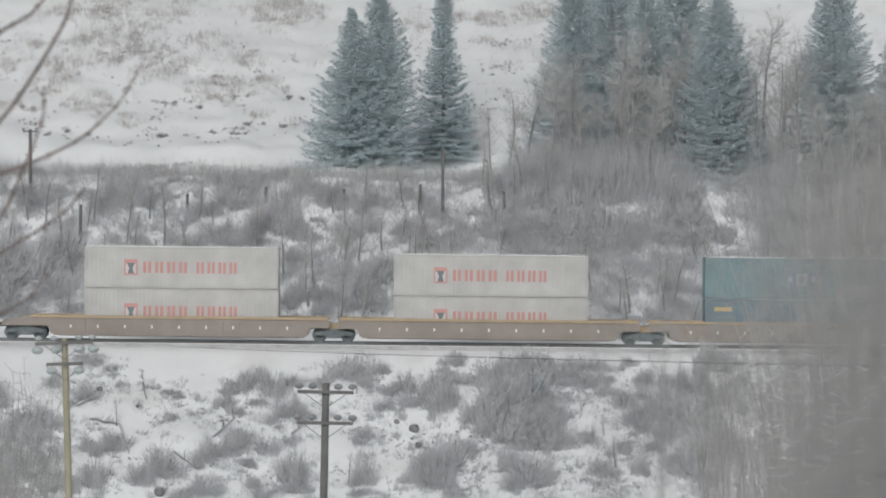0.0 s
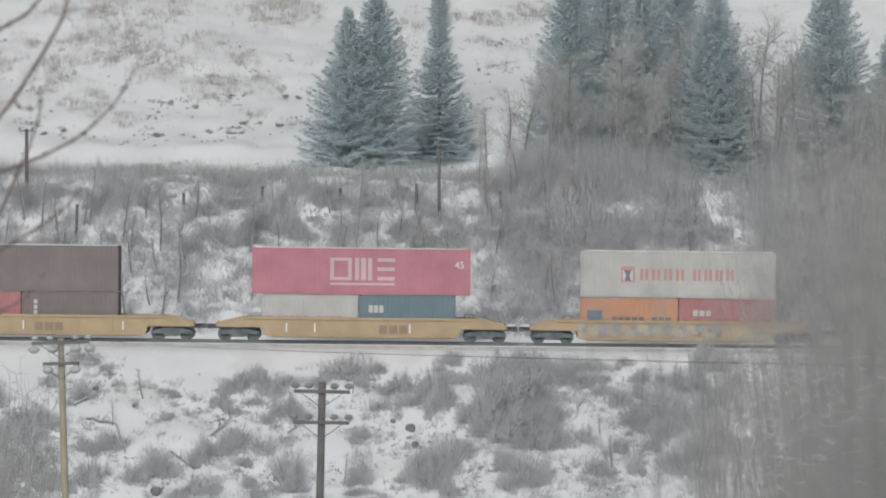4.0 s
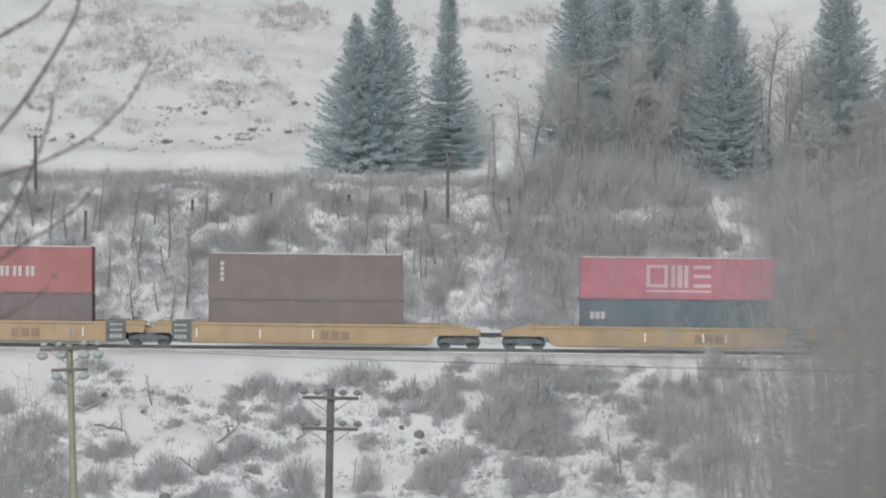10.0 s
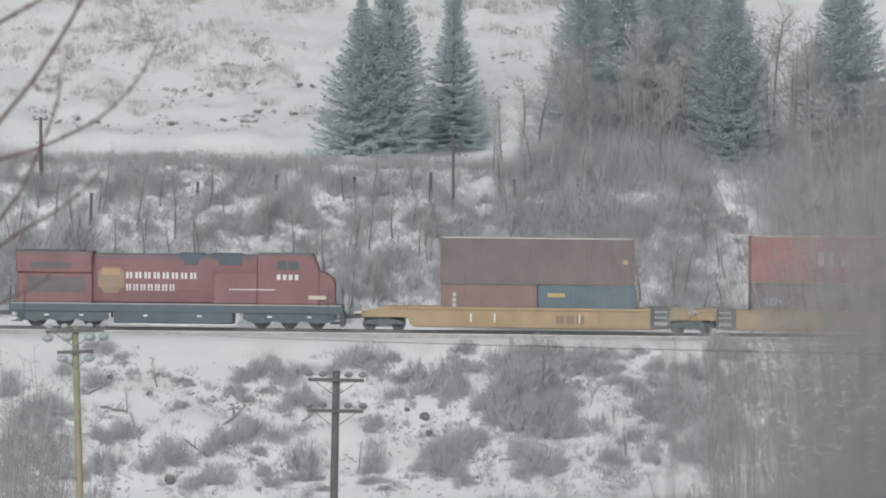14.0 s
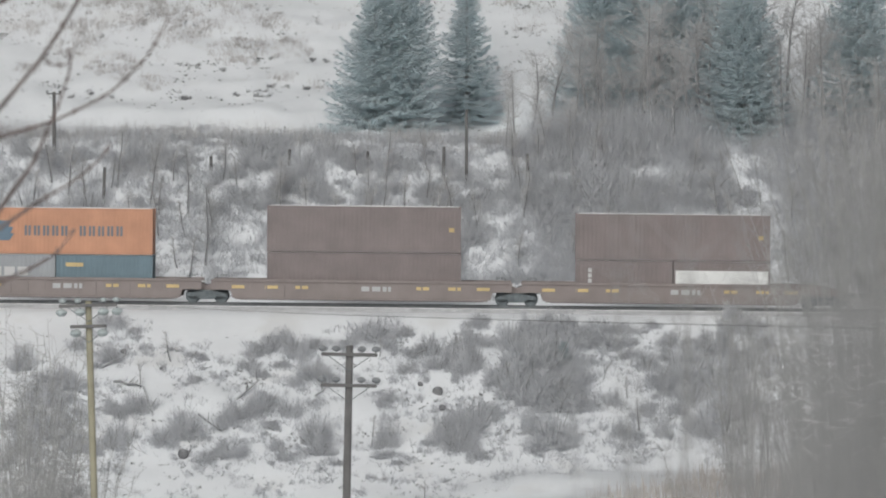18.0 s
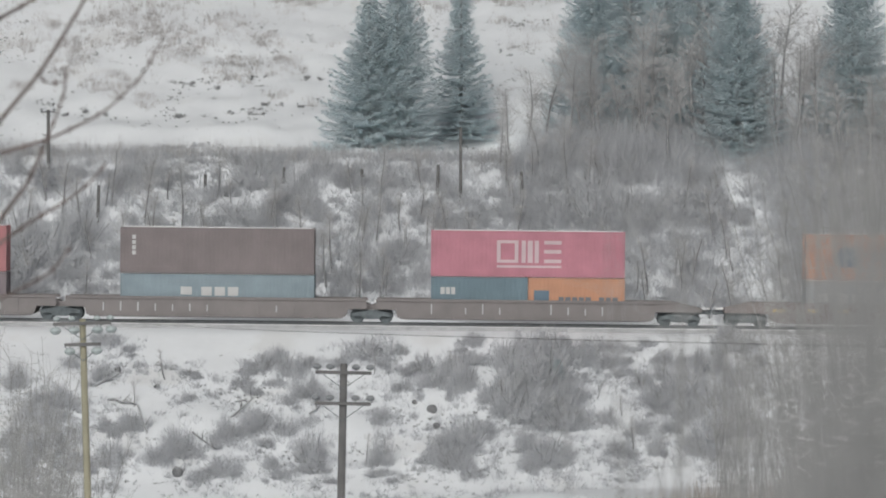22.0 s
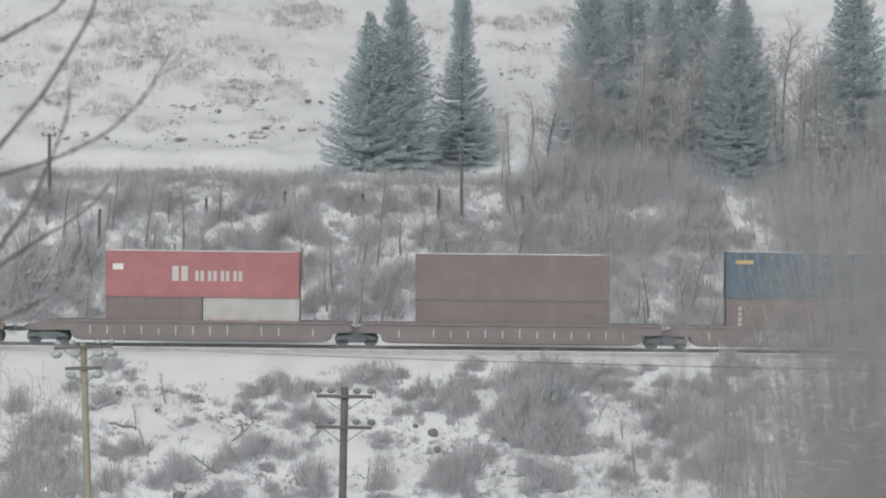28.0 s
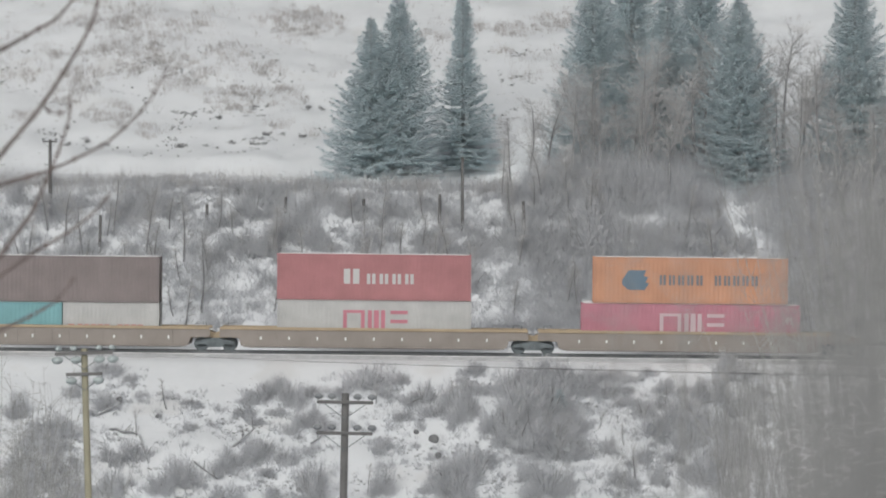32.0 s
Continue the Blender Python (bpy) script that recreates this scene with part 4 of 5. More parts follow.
def snowy_twigs():
    """A bush whose arching twigs carry snow."""
    rng = random.Random(15)
    x0, y0 = 1.96, 20.0
    ob = tagged(new("snowy_bush"), "leafless bush with arching snow-laden twigs", "bush")
    ob.matrix_basis = pose(x0, y0, height(x0, y0))
    for _ in range(110):
        v, f = [], []
        top = 9.0 + rng.uniform(-1.45, -0.8) - height(x0, y0)
        a = Vector((rng.uniform(-0.36, 0.3), rng.uniform(-0.5, 0.5), top))
        foot = Vector((a.x * 0.3, a.y * 0.3, -0.1))
        tube(v, f, [foot, foot.lerp(a, 0.6) + Vector((0.05, 0, 0)), a], 0.003, 0.0015, 4)
        stem = linked("stem", mesh_of("stem", v, f), WILLOW, ob)
        v, f = [], []
        way = Vector((rng.choice((-1, 1)) * rng.uniform(0.4, 1), rng.uniform(-0.3, 0.3), rng.uniform(-0.3, 0.3)))
        tube(v, f, wander(rng, a, way, rng.uniform(0.03, 0.12), 3, 0.25, -0.2), 0.0034, 0.0012, 4)
        linked("snowy_twig", mesh_of("snowy_twig", v, f), SNOW, stem, "twig covered with snow")


snowy_twigs()


def near_shrub():
    """Fine upright shoots of a garden shrub right beside the camera, out of its focus."""
    rng = random.Random(77)
    ob = tagged(new("near_shrub"), "fine leafless shoots of a shrub close to the camera", "bush")
    ob.matrix_basis = pose(0.62, 5.6, height(0.62, 5.6))
    for _ in range(170):
        v, f = [], []
        u = rng.random() ** 0.5
        x, y = -0.44 + 0.7 * u, rng.uniform(-0.9, 0.9)
        top = (8.9 + 0.24 * u + rng.uniform(-0.22, 0.12) - height(0.62, 5.6))
        pts = wander(rng, Vector((x, y, 0)), Vector((rng.uniform(-0.05, 0.05), 0, 1)), top, 8, 0.06, 0.1)
        pts = [q + (Vector((x, y, q.z)) - q) * 0.6 for q in pts]
        tube(v, f, pts, 0.0013, 0.0007, 3)
        for _ in range(12):
            i = rng.randint(4, 7)
            s = pts[i].lerp(pts[i + 1], rng.random())
            tube(v, f, wander(rng, s, Vector((rng.uniform(-1, 1), rng.uniform(-1, 1), rng.uniform(0.0, 1.0))), rng.uniform(0.05, 0.16), 2, 0.25, 0.1), 0.001, 0.0005, 3)
        linked("shoot", mesh_of("shoot", v, f), WILLOW, ob)
    # a closer tuft of shoots behind, thickening away from the camera's line
    v, f = [], []
    for _ in range(130):
        u = rng.random() ** 0.7
        x, y = -0.11 + 0.36 * u, rng.uniform(0.2, 1.6)
        top = 8.93 + 0.17 * min(1.0, 2.2 * u) + rng.uniform(-0.07, 0.05) - height(0.62, 5.6)
        pts = wander(rng, Vector((x, y, 0)), Vector((rng.uniform(-0.04, 0.04), 0, 1)), top, 8, 0.05, 0.1)
        pts = [q + (Vector((x, y, q.z)) - q) * 0.7 for q in pts]
        tube(v, f, pts, 0.0014, 0.0008, 3)
        for _ in range(6):
            i = rng.randint(4, 7)
            s = pts[i].lerp(pts[i + 1], rng.random())
            tube(v, f, wander(rng, s, Vector((rng.uniform(-1, 1), rng.uniform(-1, 1), rng.uniform(0.0, 1.0))), rng.uniform(0.04, 0.1), 2, 0.25, 0.1), 0.001, 0.0005, 3)
    tagged(linked("shoot_mass", mesh_of("shoot_mass", v, f), WILLOW, ob), "dense fine grey shoots", kind="stuff")


near_shrub()


def near_branches():
    """Thin leafless branches close to the camera, from a tree beside it."""
    ob = tagged(new("bare_branch"), "thin brown leafless branches with buds close by", "branch")
    ob.matrix_basis = pose(0, 0, 0)
    for line, r0, r1 in (([(-1.333, 11.00, 9.080), (-1.242, 11.02, 9.193), (-1.182, 11.04, 9.268), (-1.121, 11.06, 9.363), (-1.068, 11.08, 9.455), (-1.038, 11.10, 9.522), (-1.024, 11.12, 9.602)], 0.00656, 0.00390),
            ([(-1.349, 11.00, 9.036), (-1.250, 11.02, 9.065), (-1.166, 11.04, 9.091), (-1.090, 11.06, 9.124), (-0.997, 11.08, 9.175), (-0.928, 11.10, 9.238), (-0.882, 11.12, 9.294), (-0.832, 11.14, 9.389)], 0.00562, 0.00195),
            ([(-1.318, 11.00, 8.815), (-1.242, 11.02, 8.924), (-1.205, 11.04, 8.978), (-1.168, 11.06, 9.065), (-1.131, 11.08, 9.159), (-1.106, 11.10, 9.246), (-1.111, 11.12, 9.302)], 0.00656, 0.00234),
            ([(-1.349, 11.00, 8.760), (-1.250, 11.02, 8.830), (-1.182, 11.04, 8.877), (-1.105, 11.06, 8.923), (-1.036, 11.08, 8.978), (-0.991, 11.10, 9.033)], 0.00562, 0.00234),
            ([(-1.333, 11.00, 9.400), (-1.242, 11.02, 9.452), (-1.197, 11.04, 9.480), (-1.144, 11.06, 9.512), (-1.115, 11.08, 9.545), (-1.086, 11.10, 9.585)], 0.00562, 0.00312),
            ([(-1.349, 11.00, 8.627), (-1.242, 11.02, 8.673), (-1.182, 11.04, 8.704), (-1.137, 11.06, 8.735), (-1.091, 11.08, 8.798)], 0.00468, 0.00234),
            ([(-1.169, 11.00, 9.271), (-1.145, 11.02, 9.252), (-1.103, 11.04, 9.256)], 0.00281, 0.00156),):
        pts = [Vector(p) for p in line]
        smooth = []
        for i in range(len(pts) - 1):
            a, b = pts[max(0, i - 1)], pts[i]
            c, e = pts[i + 1], pts[min(len(pts) - 1, i + 2)]
            for k in range(5):
                t = k / 5
                smooth.append(0.5 * ((2 * b) + (c - a) * t + (2 * a - 5 * b + 4 * c - e) * t * t + (3 * b - a - 3 * c + e) * t ** 3))
        smooth.append(pts[-1])
        v, f = [], []
        tube(v, f, smooth, r0, r1, 6)
        branch = linked("branch", mesh_of("branch", v, f), BRANCH, ob)
        rng = random.Random(len(smooth) + int(1e4 * r0))
        for i in range(3, len(smooth) - 1, 4):
            bm = bmesh.new()
            bmesh.ops.create_icosphere(bm, subdivisions=1, radius=1.0, matrix=Matrix.LocRotScale(smooth[i], Euler((0, rng.uniform(-1, 1), 0)), (0.006, 0.006, 0.011)))
            part("bud", bm, BRANCH, branch)
    return ob


BRANCH = mat("brown_bark", (0.2, 0.16, 0.15), 0.85, vary=0.3, scale=12, bump=0.2, fine=120)
NEAR = near_branches()


# Train
TRAIN = []          # every thing that travels, with its place along the train and its height over the rails


def side_wall(length, tall, s, width=2.44):
    """One ribbed side of a steel container."""
    bm = bmesh.new()
    hl, hw, d = length / 2 - 0.08, width / 2 - 0.02, 0.011
    n = int(round(length / 0.28))
    xs = []
    for i in range(n):
        a = -hl + 2 * hl * i / n
        w = 2 * hl / n
        xs += [(a, 0), (a + w * 0.34, 0), (a + w * 0.5, d), (a + w * 0.84, d)]
    xs.append((hl, 0))
    lo = [bm.verts.new((x, s * (hw - q), 0.12)) for x, q in xs]
    hi = [bm.verts.new((x, s * (hw - q), tall - 0.06)) for x, q in xs]
    for i in range(len(xs) - 1):
        q = (lo[i], lo[i + 1], hi[i + 1], hi[i])
        bm.faces.new(q if s < 0 else q[::-1])
    return bm


def shell(ob, length, tall, material, width=2.44):
    """Roof, floor, ribbed sides and end walls."""
    hl, hw = length / 2 - 0.08, width / 2 - 0.02
    part("roof", boxed(-hl, hl, -hw + 0.05, hw - 0.05, tall - 0.06, tall - 0.025), material, ob)
    part("floor_panel", boxed(-hl, hl, -hw + 0.05, hw - 0.05, 0.06, 0.14), material, ob)
    for s in (-1, 1):
        part("side_wall", side_wall(length, tall, s), material, ob)
        part("end_wall", boxed(s * hl, s * (hl - 0.05), -hw + 0.055, hw - 0.055, 0.145, tall - 0.065), material, ob)


def blocks(parent, name, x0, x1, z0, z1, n, material, y=-1.222, space=0.22, gaps=(), label="", split=False):
    """A row of plain blocks in place of lettering; split: two upright bars for each letter."""
    if split:
        w = (x1 - x0) / n
        for i in range(n):
            if i not in gaps:
                blocks(parent, name, x0 + w * i, x0 + w * (i + 0.82), z0, z1, 2, material, y, 0.36, (), label)
        return
    w = (x1 - x0) / n
    me = None
    for i in range(n):
        if i not in gaps:
            at = pose(x0 + w * (i + 0.5 - space / 2), y, z0)
            if me is None:
                ob = part(name, boxed(-w * (1 - space) / 2, w * (1 - space) / 2, -0.004, 0.02, 0, z1 - z0), material, parent, label, at)
                me = ob.data
            else:
                linked(name, me, material, parent, label, at)


def tri_mark(ob, x0, w, z0, z1):
    """Three small squares in a row, blue, white and blue."""
    for i, (ink, inner) in enumerate(((EMBLEM_BLUE, LETTER), (LETTER, EMBLEM_BLUE), (EMBLEM_BLUE, LETTER))):
        field = part("emblem", boxed(x0 + w * i, x0 + w * (i + 0.97), -1.226, -1.2, z0, z1), ink, ob)
        part("emblem_bar", boxed(x0 + w * (i + 0.3), x0 + w * (i + 0.68), -1.232, -1.227, z0 + 0.25 * (z1 - z0), z1 - 0.25 * (z1 - z0)), inner, field)


def container(along, base, length, tall, colour, mark, label):
    """A shipping container; along: of its left end on the train, base: its floor over the rails."""
    ob = tagged(new("shipping_container"), label, "container", "containers on the train")
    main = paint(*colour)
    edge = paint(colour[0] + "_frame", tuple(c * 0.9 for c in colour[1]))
    shell(ob, length, tall, main)
    hl, hw = length / 2, 1.219
    for sy in (-1, 1):
        part("top_rail", boxed(-hl + 0.1, hl - 0.1, sy * hw, sy * (hw - 0.07), tall - 0.11, tall - 0.01), edge, ob)
        part("bottom_rail", boxed(-hl + 0.1, hl - 0.1, sy * hw, sy * (hw - 0.07), 0.0, 0.15), edge, ob)
        for sx in (-1, 1):
            part("corner_post", boxed(sx * hl, sx * (hl - 0.15), sy * hw, sy * (hw - 0.12), 0.1, tall - 0.1), edge, ob)
            for z in (0, tall - 0.118):
                part("corner_casting", boxed(sx * (hl + 0.003), sx * (hl - 0.178), sy * (hw + 0.003), sy * (hw - 0.16), z, z + 0.118, bevel=0.012), edge, ob)
    part("snow_cover", boxed(-hl + 0.15, hl - 0.15, -hw + 0.12, hw - 0.12, tall - 0.03, tall + 0.03, bevel=0.02), SNOW, ob, "thin layer of snow on the roof")
    mid = tall / 2
    mark, _, extra = mark.partition("+")
    amber = paint("plate_yellow", (0.75, 0.5, 0.1))
    if extra == "tag":
        part("tag", boxed(hl - 0.75, hl - 0.42, -1.226, -1.2, mid - 0.12, mid + 0.14), amber, ob, "small amber warning tag")
    elif extra == "tag_left":
        part("tag", boxed(-hl + 0.4, -hl + 0.66, -1.226, -1.2, 0.6, 0.82), amber, ob, "small amber warning tag")
    elif extra == "plate":
        part("plate", boxed(-hl + 0.45, -hl + 1.12, -1.226, -1.2, tall - 1.2, tall - 0.82), WHITE, ob, "small white plate")
    elif extra == "forty_five":
        number = bpy.data.curves.new("length_mark", "FONT")
        number.body, number.size, number.extrude = "45", 0.62, 0.004
        shape = bpy.data.objects.new("length_mark", number)
        me = bpy.data.meshes.new_from_object(shape)
        bpy.data.objects.remove(shape)
        linked("length_mark", me, WHITE, ob, "white number 45", pose(hl - 1.0, -1.224, mid + 0.25, 90))
        part("end_snow", boxed(-hl + 0.02, -hl + 0.62, -1.1, 1.1, tall + 0.032, tall + 0.14, bevel=0.03), SNOW, ob, "snow on the overhanging end")
    if mark == "wide_red":
        red = paint("mark_red", (0.68, 0.24, 0.19))
        part("emblem", boxed(-3.6, -2.75, -1.226, -1.2, mid - 0.5, mid + 0.5), red, ob, "square red emblem")
        part("emblem_field", boxed(-3.5, -2.85, -1.23, -1.2, mid - 0.4, mid + 0.27), paint("mark_slate", (0.1, 0.12, 0.15)), ob)
        for s in (-1, 1):
            part("emblem_wedge", prism([(-3.175 + s * u, mid + z) for u, z in ((0.325, -0.4), (0.325, 0.24), (0.24, 0.24), (0.1, -0.08), (0.2, -0.4))], -1.236, -1.2), LETTER, ob)
        blocks(ob, "lettering", -2.4, 0.6, mid - 0.36, mid + 0.36, 4, red, split=True)
        blocks(ob, "lettering", 0.95, 3.7, mid - 0.36, mid + 0.36, 4, red, split=True)
    elif mark == "wide_red_small":
        red = paint("mark_red", (0.68, 0.24, 0.19))
        blocks(ob, "lettering", -2.1, 2.1, mid - 0.6, mid - 0.05, 10, red, gaps=(5,))
        part("emblem", boxed(-2.7, -2.3, -1.226, -1.2, mid - 0.6, mid - 0.05), red, ob)
    elif mark in ("big_white", "big_pink"):
        ink = paint("faded_pink_white", (0.72, 0.5, 0.54)) if mark == "big_white" else paint("mark_pink", (0.7, 0.12, 0.2))
        bm = bmesh.new()
        for q in ((-1.95, -0.6, 0.52, 0.7), (-1.95, -0.6, -0.7, -0.52), (-1.95, -1.72, -0.518, 0.518), (-0.83, -0.6, -0.518, 0.518)):
            box(bm, q[0], q[1], -1.226, -1.2, mid + q[2] + 0.15, mid + q[3] + 0.15)
        part("emblem", bm, ink, ob, "hollow square emblem")
        for x0, x1 in ((-0.4, -0.14), (-0.02, 0.3), (0.42, 0.68)):
            part("letter_bar", boxed(x0, x1, -1.226, -1.2, mid - 0.55, mid + 0.85), ink, ob)
        for z in (-0.55, 0.05, 0.62):
            part("letter_bar", boxed(1.02, 2.1, -1.226, -1.2, mid + z, mid + z + 0.22), ink, ob)
        part("small_lettering", boxed(-1.95, 2.1, -1.226, -1.2, mid - 0.86, mid - 0.72), ink, ob)
    elif mark == "blue_bird":
        ink = paint("mark_blue", (0.03, 0.13, 0.22))
        bm = prism([(x, mid + z) for x, z in ((-4.3, 0.0), (-3.9, 0.62), (-2.8, 0.62), (-2.95, 0.25), (-2.65, 0.2), (-2.85, -0.15), (-2.6, -0.2), (-2.9, -0.62), (-3.9, -0.62), (-4.3, -0.3))], -1.228, -1.2)
        part("emblem", bm, ink, ob, "dark blue emblem")
        blocks(ob, "lettering", -1.95, 4.4, mid - 0.3, mid + 0.33, 11, paint("mark_slate", (0.1, 0.12, 0.15)), gaps=(5,), split=True)
    elif mark == "white_word":
        blocks(ob, "initial", -1.9, -0.75, mid - 0.42, mid + 0.52, 2, LETTER, space=0.3)
        blocks(ob, "lettering", -0.45, 2.75, mid - 0.42, mid + 0.22, 4, LETTER, split=True)
    elif mark == "pale_word":
        blocks(ob, "lettering", -1.0, 1.5, mid - 0.05, mid + 0.5, 3, LETTER)
        part("emblem", boxed(-2.3, -1.6, -1.226, -1.2, mid, mid + 0.5), LETTER, ob)
    elif mark == "small_word":
        blocks(ob, "lettering", -hl + 0.9, -hl + 2.1, mid + 0.2, mid + 0.55, 3, LETTER)
    elif mark == "low_band":
        part("emblem", boxed(-hl + 0.35, -hl + 1.3, -1.226, -1.2, mid - 0.14, mid + 0.5), paint("mark_blue", (0.03, 0.13, 0.22)), ob, "dark blue square")
        blocks(ob, "lettering", -hl + 1.9, hl - 0.35, mid - 0.14, mid + 0.1, 9, paint("mark_slate", (0.1, 0.12, 0.15)), gaps=(5,))
    elif mark == "square_left":
        blocks(ob, "lettering", -hl + 0.6, -hl + 1.6, mid + 0.2, mid + 0.65, 3, LETTER)
    elif mark == "yellow_plate":
        part("plate", boxed(-hl + 0.6, -hl + 1.7, -1.226, -1.2, tall - 0.75, tall - 0.5), amber, ob, "small yellow plate")
    elif mark == "code_column":
        for k in range(4):
            part("code_mark", boxed(-hl + 0.75, -hl + 0.98, -1.226, -1.2, tall - 0.75 - 0.33 * k, tall - 0.5 - 0.33 * k), LETTER, ob)
    elif mark == "white_centre":
        tri_mark(ob, -1.07, 0.72, mid - 0.42, mid + 0.33)
    elif mark == "white_band":
        part("tarpaulin_band", boxed(-hl + 0.12, hl - 0.12, -1.235, -1.2, 1.08, 2.0, bevel=0.012), WHITE, ob, "white tarpaulin band")
    elif mark == "small_tri":
        tri_mark(ob, -hl + 0.75, 0.44, mid + 0.02, mid + 0.5)
    TRAIN.append((ob, along + length / 2, base))
    return ob


BROWN = ("brown", (0.178, 0.115, 0.1))
GREY_BROWN = ("grey_brown", (0.178, 0.117, 0.105))
DEEP_BROWN = ("dark_brown", (0.15, 0.095, 0.088))
MAROON = ("maroon", (0.165, 0.1, 0.11))
RUST = ("rust_red", (0.29, 0.14, 0.12))
GREY = ("pale_grey", (0.56, 0.55, 0.525))
PINK = ("magenta_red", (0.58, 0.115, 0.19))
RED = ("signal_red", (0.47, 0.085, 0.09))
ORANGE = ("orange", (0.68, 0.235, 0.05))
NAVY = ("navy", (0.045, 0.11, 0.16))
BLUE = ("mid_blue", (0.06, 0.165, 0.22))
DEEP_BLUE = ("deep_blue", (0.0, 0.08, 0.15))
TEAL = ("teal", (0.1, 0.24, 0.27))
STEEL_BLUE = ("steel_blue", (0.2, 0.3, 0.35))
AQUA = ("aqua", (0.1, 0.42, 0.45))
SLATE = ("slate_grey", (0.34, 0.36, 0.38))
L40, L20, L45, S, T, FLOOR = 12.19, 6.06, 13.72, 2.591, 2.896, 0.36


def stack(left, low_tall, top_tall, lower, upper):
    """A pair of containers in one well; lower: entries (offset, length, colour, mark, label)."""
    for off, ln, colour, mark, label in lower:
        container(left + off, FLOOR, ln, low_tall, colour, mark, label)
    off, ln, colour, mark, label = upper
    container(left + off, FLOOR + low_tall + 0.03, ln, top_tall, colour, mark, label)


stack(16.58, S, S, [(0, L40, BLUE, "yellow_plate", "blue steel container in the well of a rail car")], (0, L40, TEAL, "white_centre", "dark teal container with white mark, top of a stack"))
stack(-2.94, S, S, [(0, L40, GREY, "wide_red", "pale grey container with red marks, set low in the well")], (0, L40, GREY, "wide_red", "pale grey container with red marks, top of a stack"))
stack(-22.39, T, S, [(0, L40, GREY, "wide_red", "pale grey container with red marks, set low in the well")], (0, L40, GREY, "wide_red", "pale grey container with red marks, top of a stack"))
stack(-44.04, S, T, [(0, L20, ORANGE, "low_band", "short orange container in the well"), (6.12, L20, RED, "small_word", "short dark red container with white letters")],
      (0, L40, GREY, "wide_red+tag", "tall pale grey container with red marks, top of a stack"))
stack(-64.12, S, T, [(0, L20, GREY, "wide_red_small", "short white container with red marks"), (6.12, L20, BLUE, "square_left", "short blue container in the well")],
      (-0.6, L45, PINK, "big_white+forty_five", "long magenta-red container with large white marks"))
stack(-85.31, S, T, [(0, L20, RED, "small_word", "short red container with white letters"), (6.12, L20, DEEP_BROWN, "code_column", "short dark brown container in the well")],
      (0, L40, DEEP_BROWN, "+tag_left", "tall dark brown steel container, top of a stack"))
stack(-104.88, S, S, [(0, L40, MAROON, "", "dark maroon container in the well")], (0, L40, ORANGE, "blue_bird", "orange container with dark blue marks"))
stack(-124.36, T, S, [(0, L40, NAVY, "square_left", "navy blue container in the well")], (0, L40, PINK, "big_white", "magenta-red container with large white marks"))
stack(-147.73, S, T, [(0, L40, BROWN, "", "brown container in the well")], (0, L40, BROWN, "code_column", "tall brown container with white code, top of a stack"))
stack(-167.25, T, T, [(0, L40, MAROON, "small_tri", "dark maroon container with small blue and white emblem")], (0, L40, RED, "white_word", "bright red container with white letters"))
stack(-186.76, S, T, [(0, L20, RUST, "code_column", "short rust-red container in the well"), (6.12, L20, BLUE, "yellow_plate", "short blue container with yellow plate")],
      (0, L40, BROWN, "+tag", "tall brown container, top of a stack"))
stack(-232.47, S, T, [(0, L20, BROWN, "code_column", "short brown container in the well"), (6.12, L20, BROWN, "white_band", "short brown container with a white tarpaulin band")],
      (0, L40, BROWN, "+tag", "tall brown container, top of a stack"))
stack(-251.89, T, T, [(0, L40, BROWN, "", "brown container in the well")], (0, L40, BROWN, "+tag", "tall brown container, top of a stack"))
stack(-271.27, S, T, [(0, L20, SLATE, "pale_word", "short grey container with white letters"), (6.12, L20, BLUE, "yellow_plate", "short blue container with yellow plate")],
      (0, L40, ORANGE, "blue_bird", "orange container with dark blue marks"))
stack(-294.80, S, T, [(0, L20, BLUE, "square_left", "short blue container with white plate"), (6.12, L20, ORANGE, "low_band", "short orange container in the well")],
      (0, L40, PINK, "big_white", "magenta-red container with large white marks"))
stack(-314.32, S, T, [(0, L40, STEEL_BLUE, "pale_word", "grey-blue container with white letters")], (0, L40, DEEP_BROWN, "code_column", "dark brown container with pale code, top of a stack"))
stack(-333.67, S, T, [(0, L20, ORANGE, "low_band", "short orange container in the well"), (6.12, L20, MAROON, "", "short dark red container in the well")],
      (0, L40, RED, "white_word+plate", "bright red container with white letters"))
stack(-357.09, T, T, [(0, L40, BROWN, "code_column", "brown container in the well")], (0, L40, DEEP_BLUE, "yellow_plate", "deep blue container with small yellow plate"))
stack(-376.60, S, T, [(0, L40, GREY_BROWN, "", "brown container in the well")], (0, L40, GREY_BROWN, "", "tall brown container, top of a stack"))
stack(-396.07, S, T, [(0, L20, BROWN, "", "short brown container in the well"), (6.12, L20, GREY, "wide_red_small", "short white container with red marks")],
      (0, L40, RED, "white_word+plate", "bright red container with white letters"))
stack(-419.63, T, T, [(-0.76, L45, PINK, "big_white+forty_five", "long magenta-red container set low in the well")], (0, L40, ORANGE, "blue_bird", "orange container with dark blue marks"))
stack(-439.51, T, T, [(0, L40, GREY, "big_pink", "white container with magenta marks in the well")], (0, L40, RED, "white_word", "bright red container with white letters"))
stack(-459.10, S, T, [(0, L20, AQUA, "", "short turquoise container in the well"), (6.12, L20, GREY, "wide_red_small", "short white container with faded red marks")],
      (0, L40, BROWN, "", "tall brown container, top of a stack"))


WHEELS = []


